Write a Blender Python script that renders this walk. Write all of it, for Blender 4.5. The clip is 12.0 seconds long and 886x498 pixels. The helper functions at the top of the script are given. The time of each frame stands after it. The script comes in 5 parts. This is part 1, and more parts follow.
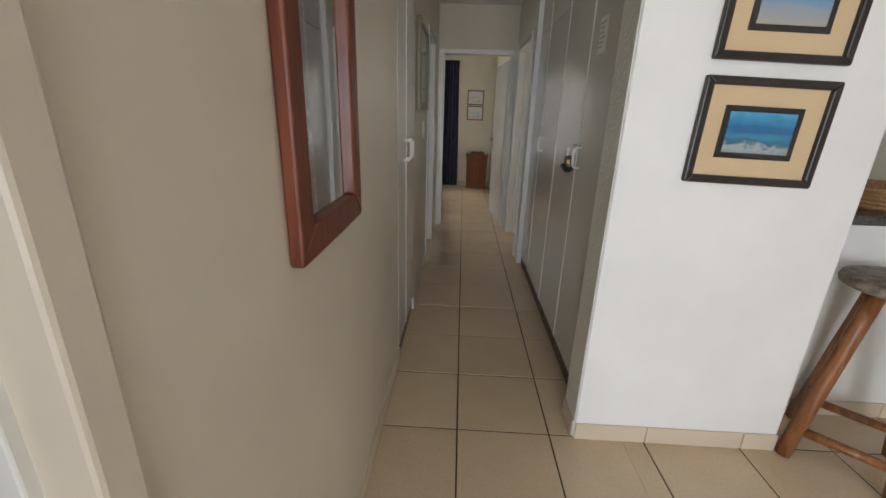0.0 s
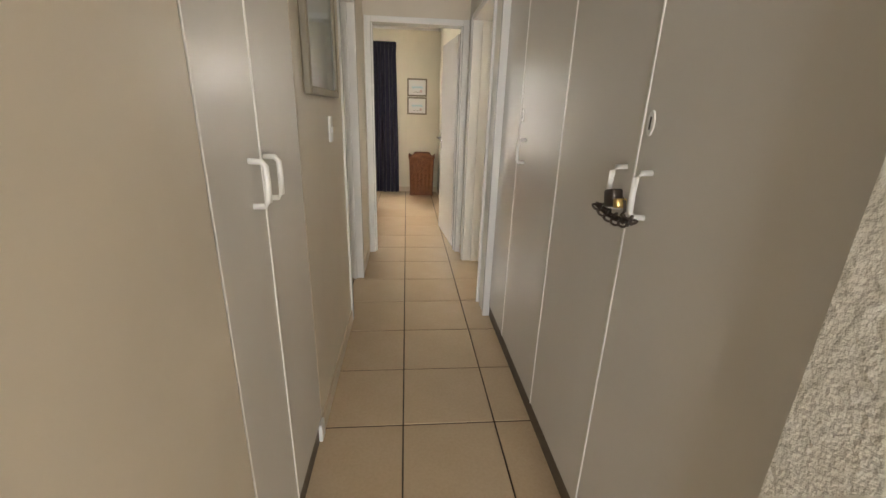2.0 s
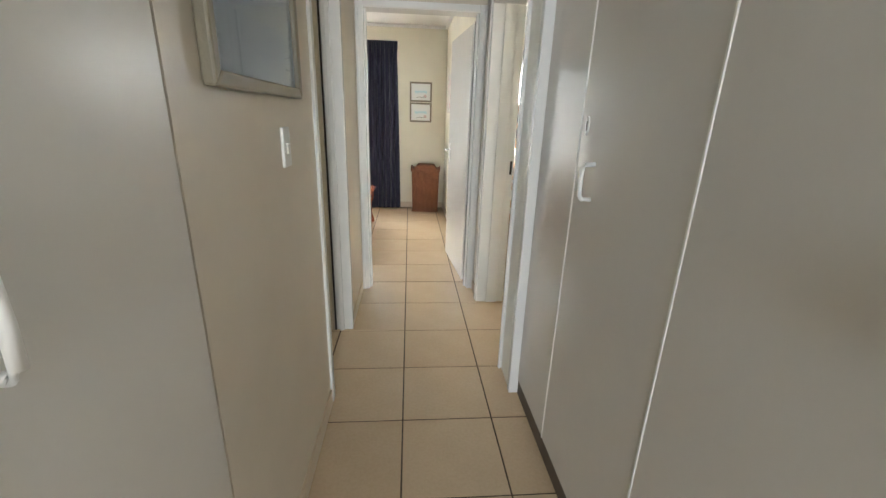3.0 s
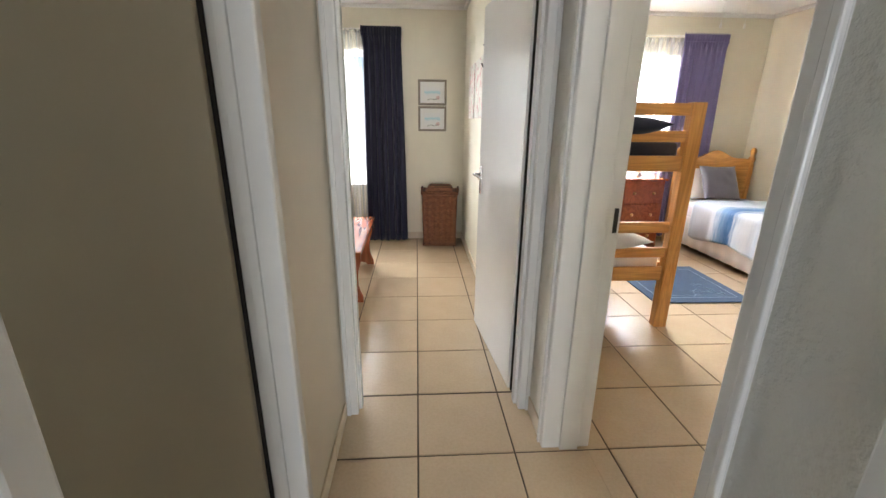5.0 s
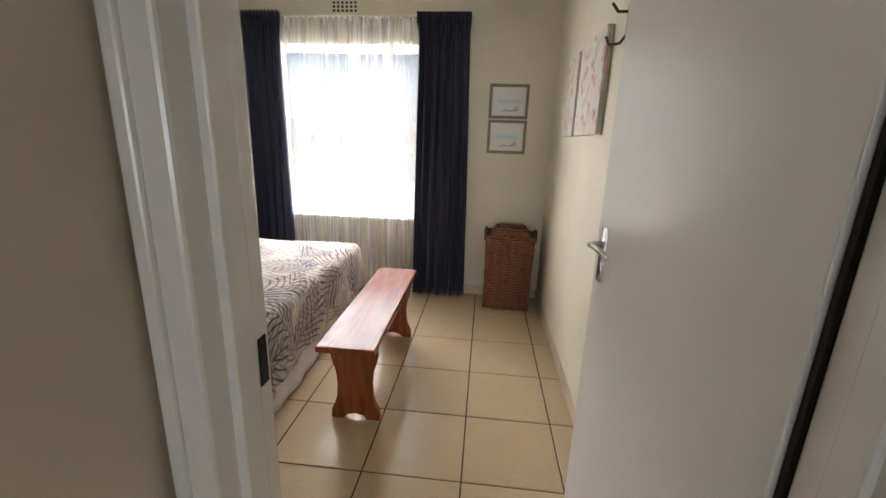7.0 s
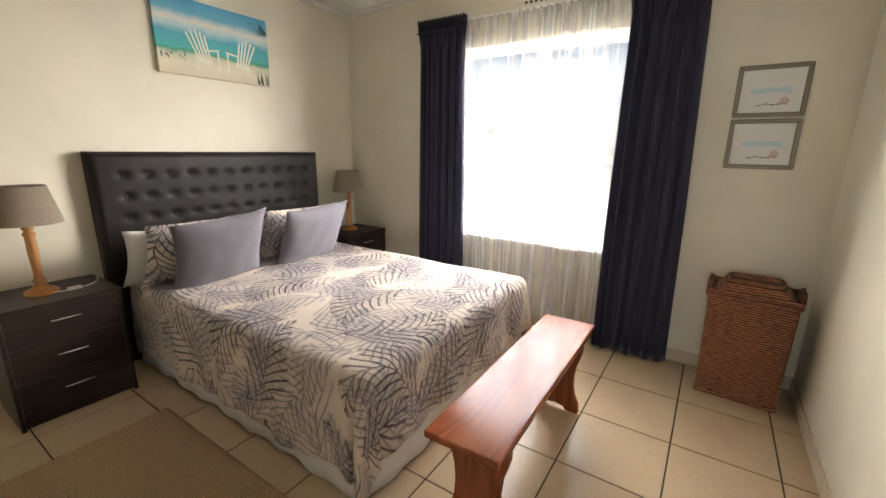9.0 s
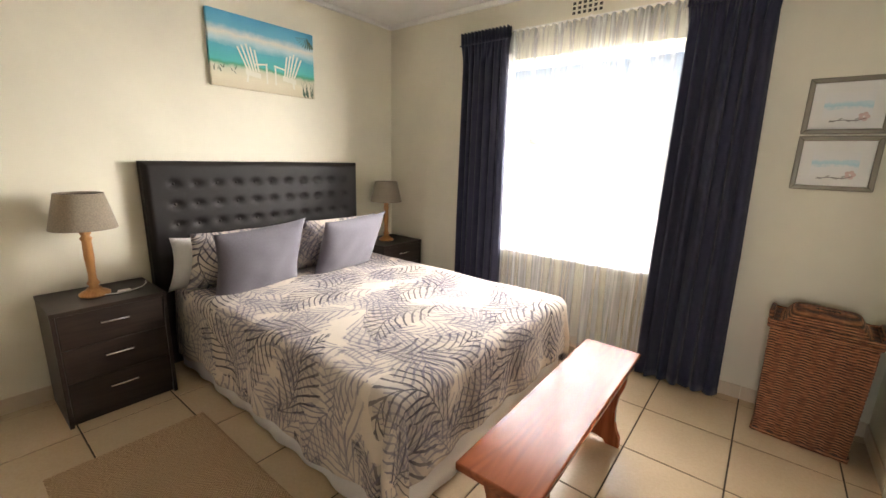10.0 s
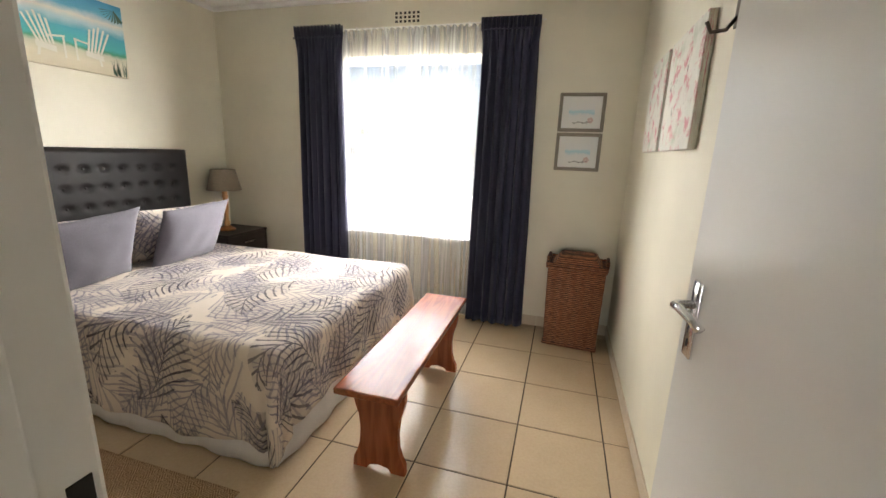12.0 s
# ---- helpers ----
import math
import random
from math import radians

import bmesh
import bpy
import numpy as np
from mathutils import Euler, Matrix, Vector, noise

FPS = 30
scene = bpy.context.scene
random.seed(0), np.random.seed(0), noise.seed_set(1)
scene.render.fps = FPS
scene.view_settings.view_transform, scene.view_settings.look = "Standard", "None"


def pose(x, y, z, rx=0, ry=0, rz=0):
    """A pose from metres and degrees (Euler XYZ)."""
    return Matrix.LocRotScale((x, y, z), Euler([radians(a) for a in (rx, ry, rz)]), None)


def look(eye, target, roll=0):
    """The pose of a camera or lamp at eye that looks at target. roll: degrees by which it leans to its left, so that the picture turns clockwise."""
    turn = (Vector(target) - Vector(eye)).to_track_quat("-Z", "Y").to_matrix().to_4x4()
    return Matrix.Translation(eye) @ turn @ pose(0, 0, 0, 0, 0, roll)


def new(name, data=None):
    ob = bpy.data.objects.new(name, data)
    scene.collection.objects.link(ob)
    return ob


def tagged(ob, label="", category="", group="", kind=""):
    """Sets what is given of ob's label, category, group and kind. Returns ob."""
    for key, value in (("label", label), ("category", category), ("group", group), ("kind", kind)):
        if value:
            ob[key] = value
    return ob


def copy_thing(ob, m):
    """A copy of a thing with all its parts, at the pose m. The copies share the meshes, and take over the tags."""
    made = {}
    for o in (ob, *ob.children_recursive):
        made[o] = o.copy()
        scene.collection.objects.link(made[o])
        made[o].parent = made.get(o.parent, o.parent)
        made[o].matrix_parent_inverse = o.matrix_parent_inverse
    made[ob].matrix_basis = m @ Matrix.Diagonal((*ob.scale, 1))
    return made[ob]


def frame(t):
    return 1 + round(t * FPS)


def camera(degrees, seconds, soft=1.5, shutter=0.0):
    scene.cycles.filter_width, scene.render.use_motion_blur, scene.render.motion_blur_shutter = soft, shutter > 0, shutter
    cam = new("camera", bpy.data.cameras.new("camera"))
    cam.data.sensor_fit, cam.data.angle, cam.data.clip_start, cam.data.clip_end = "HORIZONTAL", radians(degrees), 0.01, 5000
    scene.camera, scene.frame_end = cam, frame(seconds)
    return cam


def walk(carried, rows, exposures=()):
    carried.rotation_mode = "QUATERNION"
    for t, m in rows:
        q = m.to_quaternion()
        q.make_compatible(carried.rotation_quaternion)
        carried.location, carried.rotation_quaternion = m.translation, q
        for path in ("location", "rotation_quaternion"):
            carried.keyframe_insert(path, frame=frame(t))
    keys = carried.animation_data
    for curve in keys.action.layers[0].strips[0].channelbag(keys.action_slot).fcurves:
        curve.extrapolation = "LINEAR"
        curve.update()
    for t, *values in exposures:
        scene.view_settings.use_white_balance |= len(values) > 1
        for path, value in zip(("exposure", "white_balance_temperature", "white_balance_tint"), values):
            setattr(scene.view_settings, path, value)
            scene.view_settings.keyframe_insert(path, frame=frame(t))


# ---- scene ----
cam = camera(94.8, 12.0)
PATH = [
    (0, (-0.033, 0.16, 1.41), (-0.106, 2.057, 0.779), 1.8),
    (0.5, (-0.016, 0.431, 1.404), (0.121, 2.309, 0.731), 1.6),
    (1, (0.043, 0.755, 1.407), (0.237, 2.625, 0.723), 1.9),
    (1.5, (0.025, 1.111, 1.397), (0.242, 2.987, 0.737), 2.2),
    (2, (0.014, 1.476, 1.391), (0.193, 3.36, 0.744), 1.8),
    (2.5, (0.037, 1.861, 1.4), (0.209, 3.749, 0.764), 1.9),
    (2.7, (0.033, 2.017, 1.39), (0.201, 3.91, 0.765), 1.9),
    (4.3, (-0.013, 3.241, 1.388), (0.14, 5.14, 0.779), 1.2),
    (4.5, (-0.022, 3.366, 1.4), (0.124, 5.266, 0.794), 0.8),
    (5, (0.006, 3.719, 1.401), (0.13, 5.625, 0.807), 0.6),
    (5.5, (0.025, 4.068, 1.403), (0.116, 5.983, 0.833), 0.7),
    (6, (0.032, 4.412, 1.44), (0.05, 6.332, 0.882), 0.6),
    (6.5, (0.05, 4.75, 1.408), (-0.024, 6.677, 0.877), 0.9),
    (6.7, (0.025, 4.867, 1.397), (-0.08, 6.796, 0.879), 1.5),
    (8.3, (0.071, 5.578, 1.369), (-0.724, 7.348, 0.881), 0.4),
    (8.5, (0.057, 5.615, 1.374), (-0.82, 7.343, 0.881), 0.6),
    (9, (0.004, 5.682, 1.385), (-1.065, 7.304, 0.91), 0.8),
    (9.5, (-0.039, 5.71, 1.394), (-1.213, 7.264, 0.939), 1.2),
    (10, (-0.047, 5.729, 1.413), (-1.258, 7.259, 0.975), 1.6),
    (10.5, (-0.025, 5.7, 1.411), (-1.198, 7.261, 0.979), 1.9),
    (11, (0.025, 5.624, 1.383), (-1.028, 7.267, 0.945), 2.1),
    (11.5, (0.059, 5.526, 1.377), (-0.806, 7.274, 0.933), 2.1),
    (12, (0.105, 5.357, 1.395), (-0.427, 7.229, 0.937), 2.1),
]
EXPOSURES = [(0.0, -0.5, 6300, 10), (0.5, -0.35, 6500, 10), (1.0, -0.1, 6900, 10), (1.5, 0.0, 7000, 11), (2.0, 0.55, 7050, 11), (2.5, 0.85, 6200, 6), (4.5, 0.65, 6100, 8), (5.5, 0.45, 6000, 10), (6.0, 0.3, 5900, 8), (6.7, -0.05, 6400, 11), (8.3, -0.65, 6500, 11), (8.6, -0.58, 6600, 11), (9.2, 0.22, 6700, 11), (10.5, 0.27, 6700, 11), (11.5, 0.2, 6600, 10), (12.0, 0.08, 6500, 9)]
walk(cam, [(t, look(eye, target, roll)) for t, eye, target, roll in PATH], EXPOSURES)
SKY_STRENGTH, SKY_LAMP_HIGH, SKY_LAMP_SIDE, LIGHT_LIVING, LIGHT_BATH = 0.15, 9500, 6800, 180, 1.5

# ---- world, sun, added sky lamps ----
world = bpy.data.worlds.new("world")
scene.world = world
world.use_nodes = True
wn = world.node_tree
sky = wn.nodes.new("ShaderNodeTexSky")
sky.sky_type = 'NISHITA'
sky.sun_disc = False
sky.sun_elevation = radians(58)
sky.sun_rotation = radians(155)
wn.links.new(sky.outputs[0], wn.nodes["Background"].inputs[0])
wn.nodes["Background"].inputs[1].default_value = SKY_STRENGTH
sun = new("sun", bpy.data.lights.new("sun", "SUN"))
sun.data.energy, sun.data.angle, sun.data.color = 3.5, radians(0.5), (1.0, 0.95, 0.86)
sun.matrix_world = look((0, 0, 0), (-0.42 * 0.53, 0.9 * 0.53, -0.848))


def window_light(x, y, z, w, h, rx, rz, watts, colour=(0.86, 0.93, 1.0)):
    """An added area lamp that stands in for sky light."""
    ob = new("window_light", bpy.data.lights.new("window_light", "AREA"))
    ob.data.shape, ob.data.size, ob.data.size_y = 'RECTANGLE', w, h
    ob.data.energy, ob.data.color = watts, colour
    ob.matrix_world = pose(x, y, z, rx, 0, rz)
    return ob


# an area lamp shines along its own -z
# lamps added outside the two bedroom windows as sky: high, and low either side
window_light(0.5, 15.0, 6.4, 16.0, 5.0, -52, 0, SKY_LAMP_HIGH, (1.0, 0.97, 0.94))
window_light(4.8, 13.5, 2.9, 6.5, 5.0, -80, -48, SKY_LAMP_SIDE, (1.0, 0.97, 0.94))
window_light(-10.0, 13.5, 2.9, 7.0, 5.0, -80, 60, SKY_LAMP_SIDE * 0.7, (1.0, 0.97, 0.94))
# lamp at an unseen living window, placed to balance the hall's light
window_light(-0.25, -3.36, 1.25, 2.5, 2.0, 90, 0, LIGHT_LIVING, (0.93, 0.96, 1.02))
# lamp added at an assumed bathroom window, also unseen
window_light(-2.28, 4.25, 1.65, 0.8, 0.8, 90, -90, LIGHT_BATH)

# ---- materials ----


def nodes_of(name, rough=0.5, metal=0.0, spec=0.5):
    m = bpy.data.materials.new(name)
    m.use_nodes = True
    nt = m.node_tree
    b = nt.nodes["Principled BSDF"]
    b.inputs["Roughness"].default_value = rough
    b.inputs["Metallic"].default_value = metal
    b.inputs["Specular IOR Level"].default_value = spec
    return m, nt, b


def coords(nt, kind="Object"):
    return nt.nodes.new("ShaderNodeTexCoord").outputs[kind]


def noise_tex(nt, vec, scale, detail=4.0, rough=0.55):
    n = nt.nodes.new("ShaderNodeTexNoise")
    n.inputs["Scale"].default_value, n.inputs["Detail"].default_value, n.inputs["Roughness"].default_value = scale, detail, rough
    if vec is not None:
        nt.links.new(vec, n.inputs["Vector"])
    return n.outputs["Fac"]


def ramp(nt, fac, stops):
    r = nt.nodes.new("ShaderNodeValToRGB")
    while len(r.color_ramp.elements) < len(stops):
        r.color_ramp.elements.new(0.5)
    for e, (p, c) in zip(r.color_ramp.elements, stops):
        e.position, e.color = p, (*c, 1) if len(c) == 3 else c
    nt.links.new(fac, r.inputs[0])
    return r.outputs[0]


def math_node(nt, op, a, b=None, c=None):
    n = nt.nodes.new("ShaderNodeMath")
    n.operation = op
    for i, v in enumerate((a, b, c)):
        if v is None:
            continue
        if isinstance(v, (int, float)):
            n.inputs[i].default_value = v
        else:
            nt.links.new(v, n.inputs[i])
    return n.outputs[0]


def mixed(nt, fac, a, b, mode='MIX'):
    n = nt.nodes.new("ShaderNodeMix")
    n.data_type, n.blend_type = 'RGBA', mode
    for key, v in ((0, fac), (6, a), (7, b)):
        if isinstance(v, (int, float)):
            n.inputs[key].default_value = v
        elif isinstance(v, tuple):
            n.inputs[key].default_value = (*v, 1)
        else:
            nt.links.new(v, n.inputs[key])
    return n.outputs[2]


def mapped(nt, vec, scale=(1, 1, 1), rot=(0, 0, 0), loc=(0, 0, 0)):
    n = nt.nodes.new("ShaderNodeMapping")
    n.inputs["Scale"].default_value, n.inputs["Rotation"].default_value, n.inputs["Location"].default_value = scale, rot, loc
    nt.links.new(vec, n.inputs["Vector"])
    return n.outputs[0]


def bump(nt, b, height, strength=0.2, dist=0.01):
    n = nt.nodes.new("ShaderNodeBump")
    n.inputs["Strength"].default_value, n.inputs["Distance"].default_value = strength, dist
    nt.links.new(height, n.inputs["Height"])
    nt.links.new(n.outputs[0], b.inputs["Normal"])


def painted(name, colour, rough=0.5, grain=60, relief=0.08, vary=0.06, spec=0.5, wear=0.06):
    """Paint on plaster, board or metal: faint blotches, roller grain, uneven gloss."""
    m, nt, b = nodes_of(name, rough, 0, spec)
    v = coords(nt)
    lo, hi = tuple(c * (1 - vary) for c in colour), tuple(min(1, c * (1 + vary)) for c in colour)
    nt.links.new(ramp(nt, noise_tex(nt, v, 1.7, 5), [(0.3, lo), (0.7, hi)]), b.inputs["Base Color"])
    r = nt.nodes.new("ShaderNodeMapRange")
    r.inputs["To Min"].default_value, r.inputs["To Max"].default_value = rough - wear, rough + wear
    nt.links.new(noise_tex(nt, v, 5, 6), r.inputs["Value"])
    nt.links.new(r.outputs[0], b.inputs["Roughness"])
    bump(nt, b, noise_tex(nt, v, grain, 3), relief, 0.004)
    return m


def wooden(name, dark, light, rough=0.35, along="x", fine=1.0):
    """Wood with its grain along one local axis: broad figure, fine streaks, a few pores."""
    m, nt, b = nodes_of(name, rough)
    sc = {a: 11.0 * fine for a in "xyz"}
    sc[along] = 0.9 * fine
    v = mapped(nt, coords(nt), (sc["x"], sc["y"], sc["z"]), (0, 0, 0), (3.1, 1.7, 2.3))
    fig = nt.nodes.new("ShaderNodeTexNoise")
    fig.inputs["Scale"].default_value, fig.inputs["Detail"].default_value, fig.inputs["Distortion"].default_value = 0.9, 2.0, 1.8
    nt.links.new(v, fig.inputs["Vector"])
    rings = math_node(nt, 'PINGPONG', math_node(nt, 'MULTIPLY', fig.outputs["Fac"], 9.0), 1.0)
    fac = math_node(nt, 'ADD', math_node(nt, 'MULTIPLY', rings, 0.45), math_node(nt, 'MULTIPLY', noise_tex(nt, v, 7, 5, 0.7), 0.55))
    nt.links.new(ramp(nt, fac, [(0.15, dark), (0.5, tuple((a + c) / 2 for a, c in zip(dark, light))), (0.85, light)]), b.inputs["Base Color"])
    bump(nt, b, fac, 0.06, 0.002)
    return m


def cloth(name, colour, weave=700, rough=0.9, vary=0.12):
    m, nt, b = nodes_of(name, rough, 0, 0.2)
    v = coords(nt)
    lo, hi = tuple(c * (1 - vary) for c in colour), tuple(min(1, c * (1 + vary)) for c in colour)
    nt.links.new(ramp(nt, noise_tex(nt, v, weave * 0.35, 2), [(0.3, lo), (0.7, hi)]), b.inputs["Base Color"])
    bump(nt, b, noise_tex(nt, v, weave, 2), 0.35, 0.002)
    b.inputs["Sheen Weight"].default_value = 0.15
    return m


def metal(name, colour, rough=0.2):
    m, nt, b = nodes_of(name, rough, 1.0)
    b.inputs["Base Color"].default_value = (*colour, 1)
    bump(nt, b, noise_tex(nt, coords(nt), 90, 2), 0.03, 0.001)
    return m


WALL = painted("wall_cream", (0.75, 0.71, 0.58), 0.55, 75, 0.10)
# hall cream, darker than the bedrooms' so that it holds some hall shade
WALL_HALL_SHADE = painted("wall_hall_cream_shade", (0.65, 0.58, 0.47), 0.42, 60, 0.10)
WALL_WHITE = painted("wall_white", (0.80, 0.79, 0.76), 0.55, 75, 0.10)
PLASTER = painted("rough_plaster", (0.73, 0.71, 0.64), 0.36, 55, 1.0, 0.06, 0.5)
PLASTER.node_tree.nodes["Bump"].inputs["Distance"].default_value = 0.007
CEIL = painted("ceiling_white", (0.82, 0.81, 0.78), 0.7, 40, 0.08)
CLOSET = painted("closet_paint", (0.66, 0.635, 0.585), 0.23, 25, 0.03, 0.02, 0.5, 0.0015)
GLOSS = painted("gloss_white", (0.81, 0.80, 0.77), 0.22, 30, 0.03, 0.02, 0.5, 0.003)
# door cream lowered in tone to include the shade on the leaf
DOOR_SHADED = painted("door_cream_shaded", (0.50, 0.44, 0.32), 0.35, 25, 0.05, 0.04)
# near-black colour in place of the shade inside gaps, slots and holes
GAP_SHADE = painted("gap_shade_paint", (0.03, 0.025, 0.02), 0.8)
# brown of the kick board plus the shadow below the closet doors
KICK_SHADE = painted("kick_brown_shade", (0.10, 0.075, 0.05), 0.6)
GROUT = painted("grout_brown", (0.055, 0.038, 0.024), 0.95, 200, 0.3, 0.25)
PLASTIC = painted("white_plastic", (0.82, 0.81, 0.77), 0.3, 200, 0.01, 0.02)
ALU = painted("window_white_metal", (0.75, 0.76, 0.77), 0.35, 120, 0.02, 0.03)
CHROME = metal("chrome", (0.78, 0.78, 0.80), 0.14)
STEEL = metal("dark_steel", (0.12, 0.10, 0.09), 0.35)
BRASS = metal("brass", (0.75, 0.55, 0.22), 0.3)
MIRROR = metal("mirror_silver", (0.9, 0.9, 0.9), 0.01)
PINE = wooden("pine", (0.44, 0.185, 0.04), (0.72, 0.36, 0.09), 0.35, "z")
PINE_X = wooden("pine_rail", (0.44, 0.185, 0.04), (0.72, 0.36, 0.09), 0.35, "x")
PINE_Y = wooden("pine_side", (0.44, 0.185, 0.04), (0.72, 0.36, 0.09), 0.35, "y")
CHERRY = wooden("cherry_bench", (0.20, 0.045, 0.016), (0.40, 0.115, 0.042), 0.14, "y", 0.8)
CHERRY.node_tree.nodes["Principled BSDF"].inputs["Specular IOR Level"].default_value = 0.5
CHERRY_Z = wooden("cherry_bench_leg", (0.20, 0.045, 0.016), (0.40, 0.115, 0.042), 0.25, "z", 0.8)
MAHOG = wooden("mirror_mahogany", (0.10, 0.02, 0.008), (0.20, 0.05, 0.02), 0.3, "z")
STOOLWOOD = wooden("stool_wood", (0.15, 0.05, 0.018), (0.34, 0.14, 0.05), 0.35, "z")
WENGE = wooden("wenge_board", (0.014, 0.007, 0.005), (0.032, 0.018, 0.013), 0.42, "y")
LAMPWOOD = wooden("lamp_oak", (0.40, 0.17, 0.05), (0.60, 0.30, 0.11), 0.35, "z")
BLACKFRAME = painted("picture_frame_black", (0.025, 0.018, 0.014), 0.35, 150, 0.1, 0.2)
GILT = painted("picture_frame_pewter", (0.22, 0.19, 0.13), 0.35, 180, 0.15, 0.25)
MATBOARD = painted("mat_board_tan", (0.66, 0.50, 0.30), 0.8, 300, 0.05, 0.04)
MATWHITE = painted("mat_board_white", (0.80, 0.80, 0.77), 0.8, 300, 0.05, 0.03)
GREYCLOTH = cloth("grey_cushion_linen", (0.18, 0.17, 0.20), 600)
HEMCLOTH = cloth("cream_hem", (0.62, 0.53, 0.44), 500, 0.9, 0.08)
WHITECLOTH = cloth("white_cotton", (0.78, 0.77, 0.78), 500, 0.9, 0.04)
SHADE = cloth("lampshade_linen", (0.30, 0.25, 0.19), 420, 0.9, 0.15)
NAVY = cloth("navy_curtain", (0.030, 0.031, 0.058), 500, 0.75, 0.15)
LILAC = cloth("lilac_curtain", (0.20, 0.18, 0.36), 500, 0.8, 0.1)
BLUECLOTH = cloth("blue_rug", (0.03, 0.065, 0.13), 300, 0.95, 0.3)
DARKCLOTH = cloth("dark_bedding", (0.03, 0.035, 0.06), 400, 0.9)
LEATHER = painted("black_leatherette", (0.012, 0.009, 0.009), 0.45, 260, 0.25, 0.15, 0.28)
GRANITE, _nt, _b = nodes_of("granite_dark", 0.2)
_nt.links.new(ramp(_nt, noise_tex(_nt, coords(_nt), 160, 4, 0.7), [(0.4, (0.02, 0.02, 0.022)), (0.62, (0.09, 0.085, 0.08)), (0.75, (0.3, 0.28, 0.26))]), _b.inputs["Base Color"])
SEATSTONE, _nt, _b = nodes_of("stool_seat_top", 0.5)
_nt.links.new(ramp(_nt, noise_tex(_nt, coords(_nt), 30, 6, 0.7), [(0.35, (0.10, 0.08, 0.06)), (0.6, (0.30, 0.25, 0.19)), (0.8, (0.42, 0.36, 0.28))]), _b.inputs["Base Color"])

# glazed floor tile
TILE, _nt, _b = nodes_of("floor_tile_beige", 0.22)
_v = coords(_nt)
_base = ramp(_nt, noise_tex(_nt, _v, 6, 6, 0.62), [(0.3, (0.53, 0.405, 0.26)), (0.55, (0.60, 0.465, 0.31)), (0.75, (0.65, 0.515, 0.355))])
_oi = _nt.nodes.new("ShaderNodeObjectInfo")
_base = mixed(_nt, 0.55, _base, ramp(_nt, _oi.outputs["Random"], [(0.0, (0.56, 0.425, 0.28)), (1.0, (0.645, 0.51, 0.35))]))
_base = mixed(_nt, 0.18, _base, ramp(_nt, noise_tex(_nt, _v, 70, 3, 0.6), [(0.35, (0.42, 0.31, 0.19)), (0.6, (0.60, 0.47, 0.32))]))
_nt.links.new(_base, _b.inputs["Base Color"])
_r = _nt.nodes.new("ShaderNodeMapRange")
_r.inputs["To Min"].default_value, _r.inputs["To Max"].default_value = 0.18, 0.23
_nt.links.new(noise_tex(_nt, _v, 9, 6), _r.inputs["Value"])
_nt.links.new(_r.outputs[0], _b.inputs["Roughness"])
bump(_nt, _b, noise_tex(_nt, _v, 14, 2), 0.02, 0.003)
SKIRT = painted("skirting_tile", (0.62, 0.52, 0.39), 0.3, 60, 0.05)


